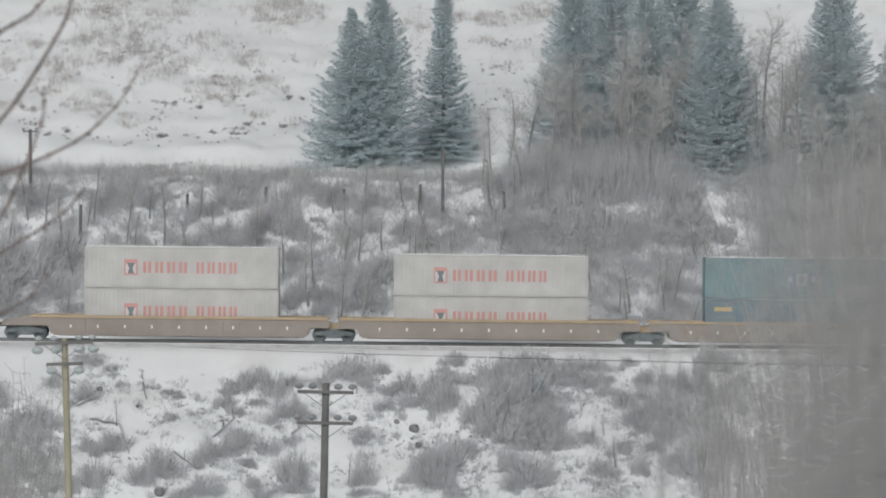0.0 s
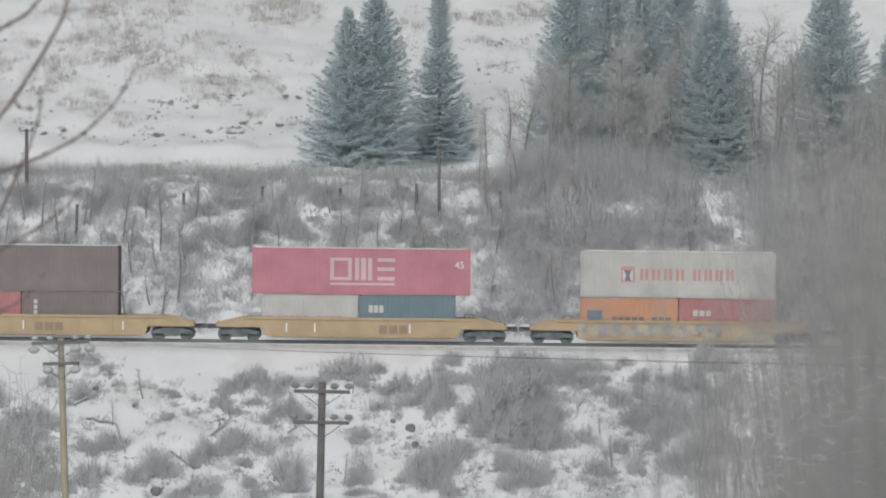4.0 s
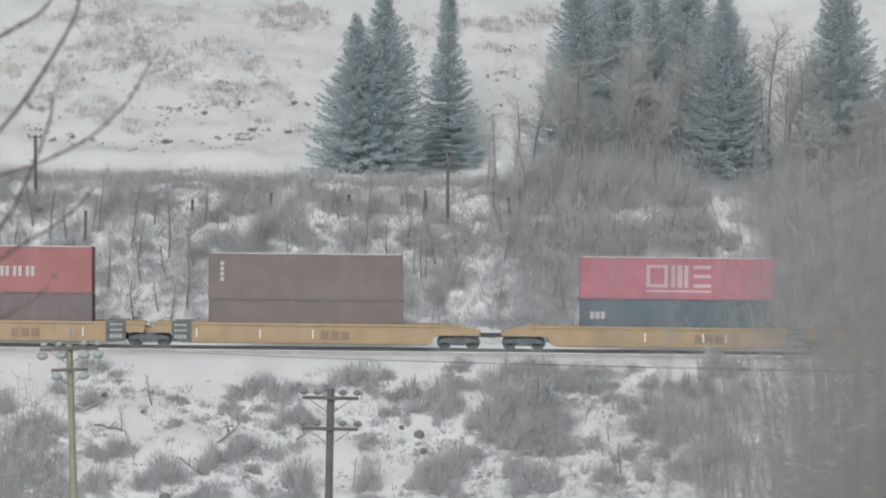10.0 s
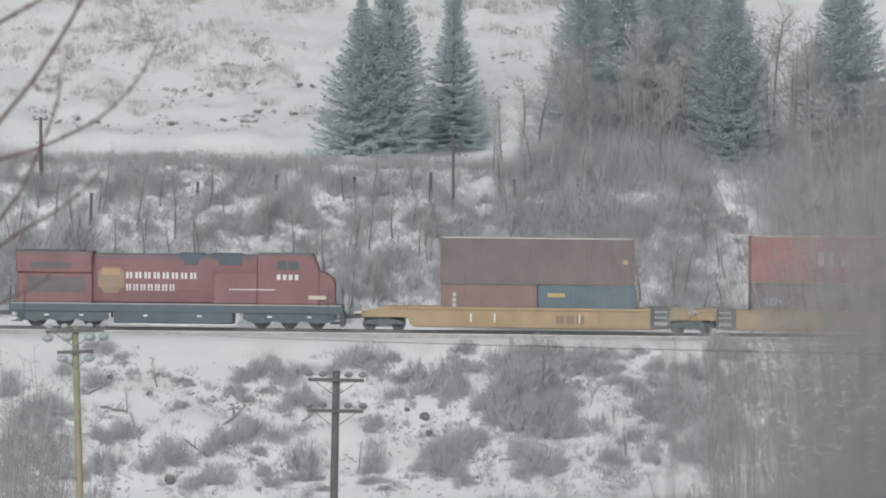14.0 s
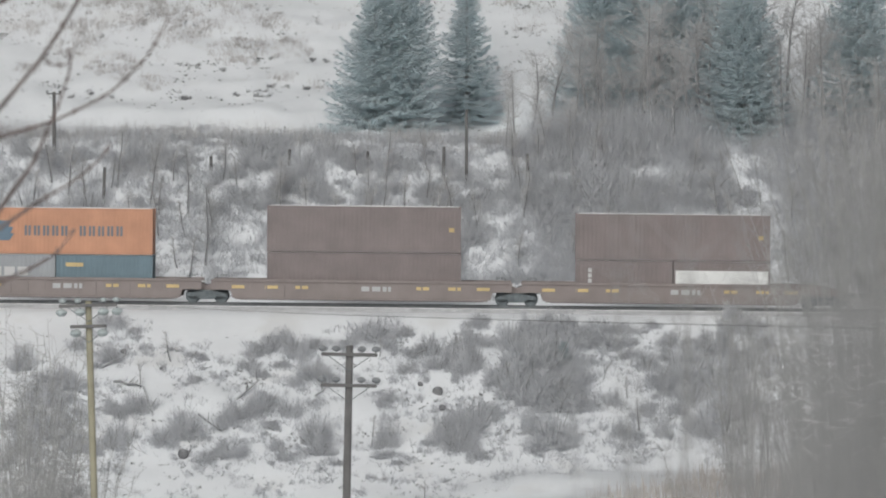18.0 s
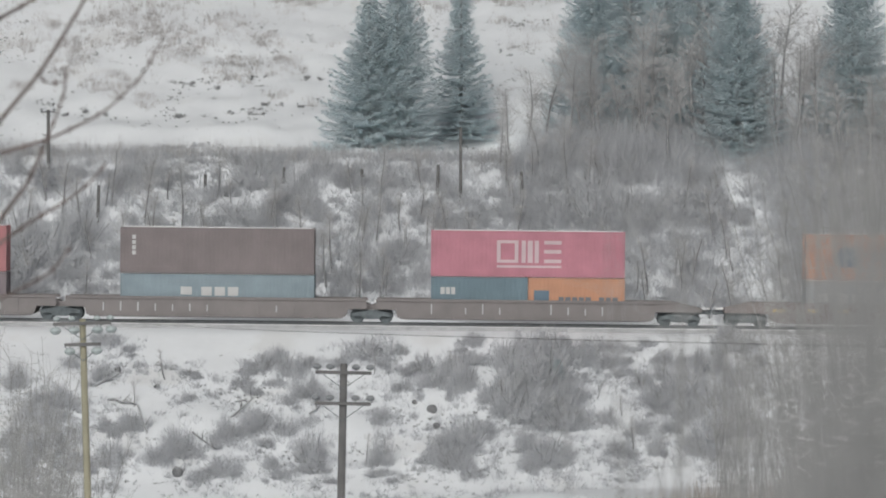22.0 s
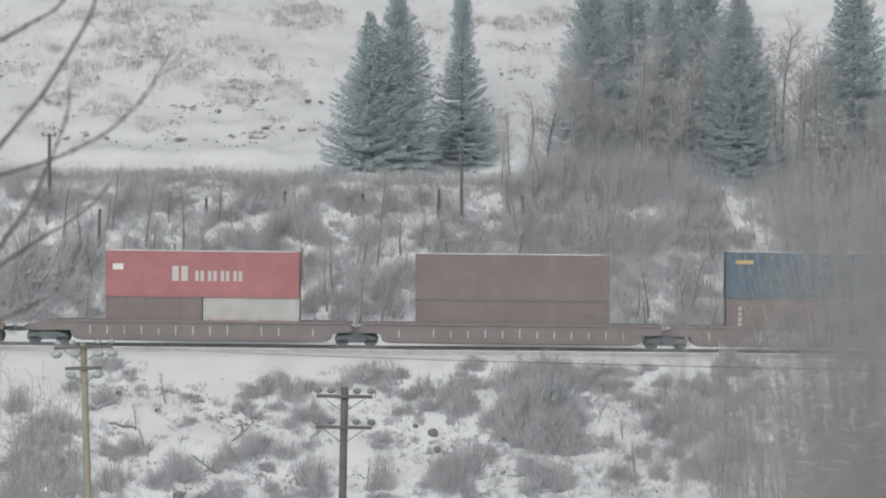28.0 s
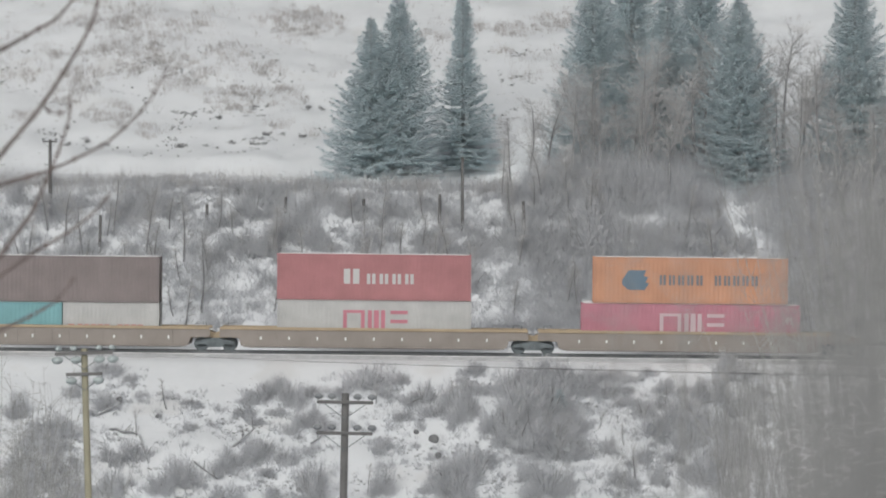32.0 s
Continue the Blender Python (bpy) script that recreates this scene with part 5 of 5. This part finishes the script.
def truck(parent, x, style_iron=None):
    """A four-wheel railway truck under the car, wheels 0.84 m across."""
    iron = style_iron or IRON
    bm = bmesh.new()
    box(bm, x - 0.25, x + 0.25, -1.1, 1.1, 0.38, 0.7, bevel=0.04)
    ob = part("truck", bm, iron, parent, "dark cast-steel four-wheel truck")
    for s in (-1, 1):
        pts = [(-1.2, 0.4), (-1.2, 0.58), (-0.75, 0.7), (-0.4, 0.82), (0.4, 0.82), (0.75, 0.7), (1.2, 0.58), (1.2, 0.4), (0.62, 0.42), (0.4, 0.24), (-0.4, 0.24), (-0.62, 0.42)]
        part("sideframe", prism([(x + px, pz) for px, pz in pts], s * 1.02, s * 1.18), iron, ob)
        bm = bmesh.new()
        for k in (-0.16, 0, 0.16):
            cyl(bm, 0.07, 0.07, pose(x + k, s * 1.13, 0.42), 0.3, 8)
        part("spring", bm, iron, ob)
    for k in (-0.89, 0.89):
        bm = bmesh.new()
        cyl(bm, 0.07, 0.07, pose(0, 0, 0, 90), 2.0, 8)
        for s in (-1, 1):
            cyl(bm, 0.43, 0.43, pose(0, s * 0.76, 0, 90), 0.12, 20)
            cyl(bm, 0.46, 0.46, pose(0, s * 0.69, 0, 90), 0.03, 20)
        w = part("wheelset", bm, IRON, ob, at=pose(x + k, 0, 0.43))
        WHEELS.append((w, parent, x + k, 0.43))
    return ob


STYLES = {
    "ochre": dict(side=("ochre", (0.5, 0.32, 0.11)), chord=("ochre", (0.5, 0.32, 0.11)), label="yellow articulated well car with dark end panels"),
    "tan": dict(side=("tan_brown", (0.26, 0.2, 0.15)), chord=("amber", (0.48, 0.32, 0.13)), label="brown well car with yellow top chord"),
    "rust": dict(side=("dull_red_brown", (0.22, 0.155, 0.13)), chord=("dull_red_brown", (0.22, 0.155, 0.13)), label="red-brown well car with yellow reflector strips"),
    "umber": dict(side=("grey_umber", (0.165, 0.128, 0.115)), chord=("grey_umber", (0.165, 0.128, 0.115)), label="grey-brown ribbed well car with white rib marks"),
}


GRAFFITI = [("spray_grey", (0.4, 0.38, 0.34)), ("spray_slate", (0.26, 0.27, 0.28)), ("spray_mauve", (0.36, 0.31, 0.3)), ("spray_ochre", (0.48, 0.38, 0.2))]


def well_car(trucks, style, graffiti=False):
    """A well car on its trucks (places along the train, front first); each well hangs between two trucks."""
    st = STYLES[style]
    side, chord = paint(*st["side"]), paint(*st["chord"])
    ob = tagged(new("well_car"), st["label"], "rail car", "well cars of the train")
    c = (trucks[0] + trucks[-1]) / 2
    for x in trucks:
        truck(ob, x - c)
    yellow = paint("reflector_yellow", (0.75, 0.5, 0.1))
    for hi, lo in zip(trucks, trucks[1:]):
        a, b = lo - c, hi - c
        e0, e1 = a + 1.5, b - 1.5
        end0, end1 = lo == trucks[-1], hi == trucks[0]
        x0, x1 = (a - 1.25 if end0 else a + 0.3), (b + 1.25 if end1 else b - 0.3)
        rng = random.Random(int(abs(lo) * 10))
        for s in (-1, 1):
            y = s * 1.46
            pts = [(x0, 0.86), (e0, 0.86), (e0 + 0.15, 0.36), (e1 - 0.15, 0.36), (e1, 0.86), (x1, 0.86)]
            pts += [(x1, 1.15), (b - 0.1, 1.48)] if end1 else [(x1, 1.5)]
            pts += [(a + 0.1, 1.48), (x0, 1.15)] if end0 else [(x0, 1.5)]
            panel = part("side_panel", prism(pts, y - s * 0.03, y), side, ob)
            part("top_chord", boxed(a + 0.35, b - 0.35, y - 0.09, y + 0.09, 1.36, 1.54, bevel=0.02), chord, ob)
            part("bottom_chord", boxed(e0 + 0.3, e1 - 0.3, y - 0.07, y + 0.07, 0.28, 0.4, bevel=0.02), side, ob)
            n = 14
            for i in range(n):
                x = e0 + 1.2 + (e1 - e0 - 2.4) * i / (n - 1)
                part("rib", boxed(x - 0.05, x + 0.05, y + s * 0.012, y + s * 0.07, 0.41, 1.355), side, panel)
                if style == "umber" and s < 0 and rng.random() < 0.75:
                    part("white_mark", boxed(x - 0.04, x + 0.04, y - 0.078, y - 0.066, 0.62, rng.uniform(1.0, 1.28)), paint("rib_white", (0.55, 0.55, 0.55)), panel)
            if s < 0 and style == "ochre":
                for k in range(3):
                    x = rng.uniform(e0 + 1.5, e1 - 1.5)
                    part("white_mark", boxed(x - 0.05, x + 0.05, y - 0.078, y - 0.066, 0.6, 1.15), WHITE, panel)
                x = (e0 + e1) / 2 + 1.1
                blocks(panel, "lettering", x, x + 1.9, 0.55, 1.05, 3, paint("mark_brown", (0.3, 0.16, 0.06)), y=y - 0.07)
            if s < 0 and style == "ochre" and len(trucks) == 2 and graffiti:
                for k in range(34):
                    q, z, r = e0 + 0.3 + 0.255 * k, rng.uniform(0.6, 1.15), rng.uniform(0.22, 0.42)
                    turn = rng.uniform(0, 1.2)
                    pts = [(q + r * rng.uniform(0.7, 1.2) * math.cos(turn + a * 1.047), min(1.34, max(0.42, z + 0.9 * r * rng.uniform(0.7, 1.2) * math.sin(turn + a * 1.047)))) for a in range(6)]
                    part("graffiti_shape", prism(pts, y - 0.08 - 0.003 * (k % 4), y - 0.07), paint(*GRAFFITI[k % 4]), panel, "sprayed grey shape")
            if s < 0 and style == "rust":
                for x in (e0 + 0.5, e0 + 2.6, e0 + 4.5, e1 - 4.4, e1 - 2.4, e1 - 0.6):
                    part("reflector", boxed(x - 0.4, x + 0.4, y - 0.05, y - 0.032, 0.95, 1.15), yellow, panel)
                x = (e0 + e1) / 2
                blocks(panel, "lettering", x, x + 2.0, 0.85, 1.15, 3, paint("rib_white", (0.55, 0.55, 0.55)), y=y - 0.06)
            if s < 0 and style == "tan":
                for i in range(9):
                    x = e0 + 1.4 + (e1 - e0 - 2.8) * i / 8
                    part("white_mark", boxed(x - 0.05, x + 0.05, y - 0.078, y - 0.066, 0.75, 0.95), WHITE, panel)
        part("well_floor", boxed(e0 + 0.6, e1 - 0.6, -1.4, 1.4, 0.24, 0.34), side, ob)
        for x, w in ((a, 1), (b, -1)):
            pts = [(x, 0.8), (x + w * 1.7, 0.8), (x + w * 2.1, 1.5), (x + w * 0.9, 1.45), (x, 1.12)]
            part("end_platform", prism(pts, -0.75, 0.75), chord, ob)
            part("platform_snow", boxed(x + w * 0.1, x + w * 0.85, -0.7, 0.7, 1.3, 1.36, bevel=0.02), SNOW, ob, "snow lying on the end platform")
            if style == "ochre" and not (end0 if w > 0 else end1):
                for s in (-1, 1):
                    pan = part("end_panel", boxed(x + w * 1.45, x + w * 2.7, s * 1.5, s * 1.56, 0.3, 1.62, bevel=0.02), IRON, ob, "dark panel with white number marks")
                    if s < 0:
                        for k, z in enumerate((1.3, 0.95, 0.5)):
                            xx = x + w * 2.02
                            blocks(pan, "number_mark", xx - 0.4, xx + 0.4, z, z + (0.12 if k < 2 else 0.24), 4, paint("number_grey", (0.5, 0.5, 0.5)), y=-1.563)
            part("end_bulkhead", boxed(x + w * 1.9, x + w * 2.1, -1.4, 1.4, 0.35, 1.5), side, ob)
            for s in (-1, 1):
                v, f = [], []
                tube(v, f, [Vector((x + w * 0.7, s * 1.3, 1.2)), Vector((x + w * 0.7, s * 1.3, 1.72)), Vector((x + w * 1.25, s * 1.3, 1.72)), Vector((x + w * 1.25, s * 1.3, 1.4))], 0.016, 0.016, 5)
                linked("grab_rail", mesh_of("grab_rail", v, f), IRON, ob)
    for x, w in ((trucks[0] - c, 1), (trucks[-1] - c, -1)):
        bm = box(bmesh.new(), x, x + w * 1.75, -0.2, 0.2, 0.75, 1.0, bevel=0.03)
        box(bm, x + w * 1.7, x + w * 2.08, -0.16, 0.16, 0.72, 1.02, bevel=0.05)
        part("coupler", bm, IRON, ob, "dark steel coupler")
        part("end_sill", boxed(x + w * 1.26, x + w * 1.42, -1.4, 1.4, 0.85, 1.16, bevel=0.03), side, ob)
        part("coupler_snow", boxed(x + w * 1.3, x + w * 1.95, -0.5, 0.5, 1.03, 1.16, bevel=0.05), SNOW, ob, "clump of snow over the coupler")
    TRAIN.append((ob, c, 0.0))
    return ob


CARS = [((32.19, 12.78, -6.74, -26.12), "tan"),
        ((-30.35, -45.85), "ochre"),
        ((-50.11, -65.55), "ochre"),
        ((-69.74, -89.11, -108.71, -127.91), "ochre"),
        ((-132.02, -151.46, -170.90, -190.30), "ochre"),
        ((-216.88, -236.20, -255.69, -274.96), "rust"),
        ((-279.19, -298.53, -318.05, -337.32), "umber"),
        ((-341.58, -360.85, -380.32, -399.71), "umber"),
        ((-403.90, -423.43, -443.41, -462.86, -482.30), "tan")]
for i, (trucks, style) in enumerate(CARS):
    well_car(trucks, style, graffiti=i == 1)


def locomotive(along):
    """A six-axle diesel locomotive, 22.3 m long, nose towards the front of the train."""
    ob = tagged(new("locomotive"), "dark red diesel freight locomotive coupled within the train", "locomotive")
    red = paint("loco_red", (0.28, 0.155, 0.165), hazed=False)
    dark = paint("loco_black", (0.115, 0.148, 0.172), hazed=False)
    grille = paint("grille_grey", (0.17, 0.165, 0.175), hazed=False)
    edge_grey = paint("loco_edge_grey", (0.22, 0.165, 0.17), hazed=False)
    part("frame", boxed(-10.6, 10.4, -1.45, 1.45, 1.0, 1.55, bevel=0.03), dark, ob)
    part("frame_stripe", boxed(-10.5, 10.3, -1.462, -1.45, 1.47, 1.56), paint("dull_white", (0.42, 0.4, 0.4)), ob, "pale dirty stripe along the frame")
    part("fuel_tank", boxed(-4.0, 3.5, -1.42, 1.42, 0.28, 1.15, bevel=0.08), dark, ob)
    part("snow_ledge", boxed(-4.1, 3.7, -1.5, -1.38, 0.2, 0.29, bevel=0.03), SNOW, ob, "snow lying along the tank sill")
    for x in (-2.2, 1.2, 5.6, 8.1, -6.2, -8.4):
        part("snow_clump", boxed(x, x + 0.32, -1.5, -1.38, 0.72, 0.84, bevel=0.05), SNOW, ob, "lump of snow caught on the running gear")
    part("long_hood", boxed(-10.0, 5.0, -0.95, 0.95, 1.55, 4.55, bevel=0.1), red, ob)
    part("radiator_section", boxed(-10.2, -5.4, -1.45, 1.45, 3.4, 4.75, bevel=0.1), red, ob, "wide radiator housing at the rear")
    part("lower_radiator", boxed(-10.1, -5.4, -1.3, 1.3, 1.55, 3.4, bevel=0.04), red, ob)
    for x0, x1, z0, z1 in ((-9.3, -6.7, 3.7, 4.1), (-9.5, -5.8, 2.2, 3.2)):
        for k in range(5):
            z = z0 + (z1 - z0) * k / 5
            y = -1.47 if z > 3.4 else -1.32
            part("louvre", boxed(x0, x1, y, y + 0.06, z, z + (z1 - z0) / 6.0), grille, ob)
    part("roof_cap", boxed(-5.3, 5.0, -0.8, 0.8, 4.53, 4.66, bevel=0.04), grille, ob)
    part("radiator_cap", boxed(-10.1, -6.0, -1.3, 1.3, 4.74, 4.82, bevel=0.03), dark, ob)
    part("exhaust_housing", boxed(0.0, 1.6, -0.97, 0.97, 4.3, 4.74, bevel=0.06), dark, ob)
    part("exhaust_housing", boxed(2.0, 4.0, -0.97, 0.97, 4.3, 4.74, bevel=0.06), dark, ob)
    part("equipment_cab", boxed(2.2, 5.0, -1.42, 1.42, 1.55, 3.6, bevel=0.08), red, ob)
    cab = part("cab", prism([(5.0, 1.55), (8.85, 1.55), (8.85, 3.75), (8.45, 4.7), (5.0, 4.7)], -1.48, 1.48, 0.08), red, ob, "red wide-nose cab")
    glass = paint("cab_glass", (0.06, 0.1, 0.1), 0.15)
    for x in (6.25, 6.95):
        for s in (-1, 1):
            part("side_window", boxed(x, x + 0.58, s * 1.47, s * 1.5, 3.75, 4.3, bevel=0.02), glass, cab)
    part("cab_roof", prism([(4.98, 4.52), (8.52, 4.52), (8.42, 4.76), (4.98, 4.76)], -1.44, 1.44), grille, ob, "dark grey cab roof")
    part("hood_roof", boxed(-5.36, 4.97, -0.965, 0.965, 4.3, 4.575, bevel=0.03), edge_grey, ob, "grey upper edge of the hood")
    part("radiator_edge", boxed(-10.22, -5.38, -1.465, 1.465, 4.5, 4.77, bevel=0.03), edge_grey, ob, "grey upper edge of the radiator")
    for x0, x1 in ((0.35, 1.25), (2.55, 3.95)):
        part("vent_box", boxed(x0, x1, -1.0, -0.9, 4.0, 4.42, bevel=0.02), dark, ob, "dark vent in the hood side")
    part("nose", prism([(8.8, 1.55), (9.85, 1.55), (9.85, 3.1), (9.4, 3.5), (8.8, 3.75)], -1.3, 1.3, 0.08), red, ob)
    for x in (-4.25, 3.7):
        part("ladder", boxed(x - 0.07, x + 0.07, -1.47, -1.43, 0.36, 0.95), LETTER, ob, "snowy white step ladder")
    part("plow", boxed(10.2, 10.5, -1.4, 1.4, 0.2, 1.1, bevel=0.05), dark, ob)
    for x, w in ((10.4, 1), (-10.6, -1)):
        part("coupler", boxed(x, x + w * 0.7, -0.18, 0.18, 0.7, 1.0, bevel=0.04), IRON, ob)
        for s in (-1, 1):
            st = part("steps", boxed(x - w * 0.15, x - w * 0.85, s * 1.1, s * 1.5, 0.35, 0.42), dark, ob)
            for z in (0.65, 0.95):
                part("tread", boxed(x - w * 0.15, x - w * 0.85, s * 1.1, s * 1.5, z, z + 0.05), dark, st)
            v, f = [], []
            tube(v, f, [Vector((x - w * 0.1, s * 1.48, 0.7)), Vector((x - w * 0.1, s * 1.48, 2.6))], 0.025, 0.025, 5)
            tube(v, f, [Vector((x - w * 0.95, s * 1.48, 0.7)), Vector((x - w * 0.95, s * 1.48, 2.6))], 0.025, 0.025, 5)
            linked("handrail", mesh_of("handrail", v, f), dark, ob)
    for s in (-1, 1):
        v, f = [], []
        tube(v, f, [Vector((-5.2, s * 1.47, 2.5)), Vector((2.0, s * 1.47, 2.5))], 0.02, 0.02, 5)
        for k in range(5):
            x = -5.0 + k * 1.75
            tube(v, f, [Vector((x, s * 1.47, 1.5)), Vector((x, s * 1.47, 2.5))], 0.018, 0.018, 4)
        linked("handrail", mesh_of("handrail", v, f), red, ob)
    cream = paint("mark_cream", (0.75, 0.66, 0.5))
    shield = [(-4.25 + u, 3.0 + w) for u, w in ((-0.82, 0.5), (-0.5, 0.82), (0.5, 0.82), (0.82, 0.5), (0.82, -0.35), (0.4, -0.82), (-0.4, -0.82), (-0.82, -0.35))]
    shield = part("emblem", prism(shield, -0.985, -0.94), paint("mark_gold", (0.4, 0.25, 0.13)), ob, "dull gold shield emblem")
    part("emblem_top", boxed(-4.8, -3.7, -0.991, -0.975, 3.3, 3.7, bevel=0.004), paint("mark_amber", (0.6, 0.36, 0.1)), shield)
    blocks(ob, "lettering", -3.3, 1.3, 3.1, 3.5, 8, WHITE, y=-0.957, split=True)
    blocks(ob, "lettering", -3.3, -0.1, 2.35, 2.75, 7, WHITE, y=-0.957, split=True)
    blocks(cab, "number_mark", 6.2, 7.7, 3.12, 3.45, 4, WHITE, y=-1.485, space=0.38)
    part("light_stripe", boxed(3.2, 6.1, -1.49, -1.478, 2.45, 2.52), WHITE, ob)
    part("nose_mark", boxed(8.2, 9.3, -1.492, -1.478, 1.9, 2.15), cream, ob)
    for x in (-7.2, 7.0):
        bm = boxed(x - 2.3, x + 2.3, -1.15, 1.15, 0.5, 0.85, bevel=0.05)
        tr = part("truck", bm, dark, ob, "dark six-wheel truck")
        for s in (-1, 1):
            part("sideframe", prism([(x + u, z) for u, z in ((-2.9, 1.05), (-2.9, 0.6), (-2.3, 0.4), (-1.2, 0.42), (-0.9, 0.55), (-0.5, 0.42), (0.5, 0.42), (0.9, 0.55), (1.2, 0.42), (2.3, 0.4), (2.9, 0.6), (2.9, 1.05))], s * 1.16, s * 1.36), dark, tr)
        for k in (-1.75, 0, 1.75):
            bm = bmesh.new()
            cyl(bm, 0.09, 0.09, pose(0, 0, 0, 90), 2.0, 8)
            for s in (-1, 1):
                cyl(bm, 0.52, 0.52, pose(0, s * 0.78, 0, 90), 0.13, 22)
                cyl(bm, 0.2, 0.2, pose(0, s * 1.32, 0, 90), 0.12, 12)
            w = part("wheelset", bm, IRON, tr, at=pose(x + k, 0, 0.52))
            WHEELS.append((w, ob, x + k, 0.52))
    bm = bmesh.new()
    for k in (-0.25, 0, 0.25):
        cyl(bm, 0.05, 0.1, pose(3.9, k, 4.62, 0, 90), 0.5, 8)
    part("horn", bm, IRON, ob)
    TRAIN.append((ob, along, 0.0))


locomotive(-203.25)


def motions():
    """The train rolls past from left to right, quickening a little; the near branches stir."""
    tilt = math.degrees(math.atan(GRADE))
    for ob, along, over in TRAIN:
        rows = []
        for t in (0, 4, 8, 12, 16, 20, 24, 28, 32):
            x = along + 13.2718 * t + 0.0001005 * t ** 3
            rows.append((t, pose(x, TRACK_Y, over - GRADE * x, 0, tilt, 0)))
        walk(ob, rows)
    places = {ob: along for ob, along, over in TRAIN}
    for wheel, car, x, r in WHEELS:
        # each wheel turns once for every 2.7 m, keyed while its car is on this stretch of line
        begin = (-34 - places[car] - x) / 13.35
        rows = [(0.0, 0.0)] if begin > 0 else []
        n0 = max(0, round(begin * FPS))
        for i in range(n0, min(32 * FPS, n0 + 155)):
            rows.append((i / FPS, math.degrees((13.2718 * (i - n0) / FPS) / r)))
        if rows[-1][0] < 32:
            rows.append((32.0, rows[-1][1]))
        walk(wheel, [(t, pose(x, 0, r, 0, turn, 0)) for t, turn in rows])
    walk(NEAR, [(0, pose(0, 0, 0)), (6, pose(0, 0, 0)), (9, pose(0.005, 0, 0.016)), (13, pose(0.014, 0, 0.017)), (19, pose(0.006, 0, 0.018)), (23, pose(0.012, 0, 0.018)),
                (28, pose(0.017, 0, 0.027)), (32, pose(0.017, 0, 0.017))])


motions()
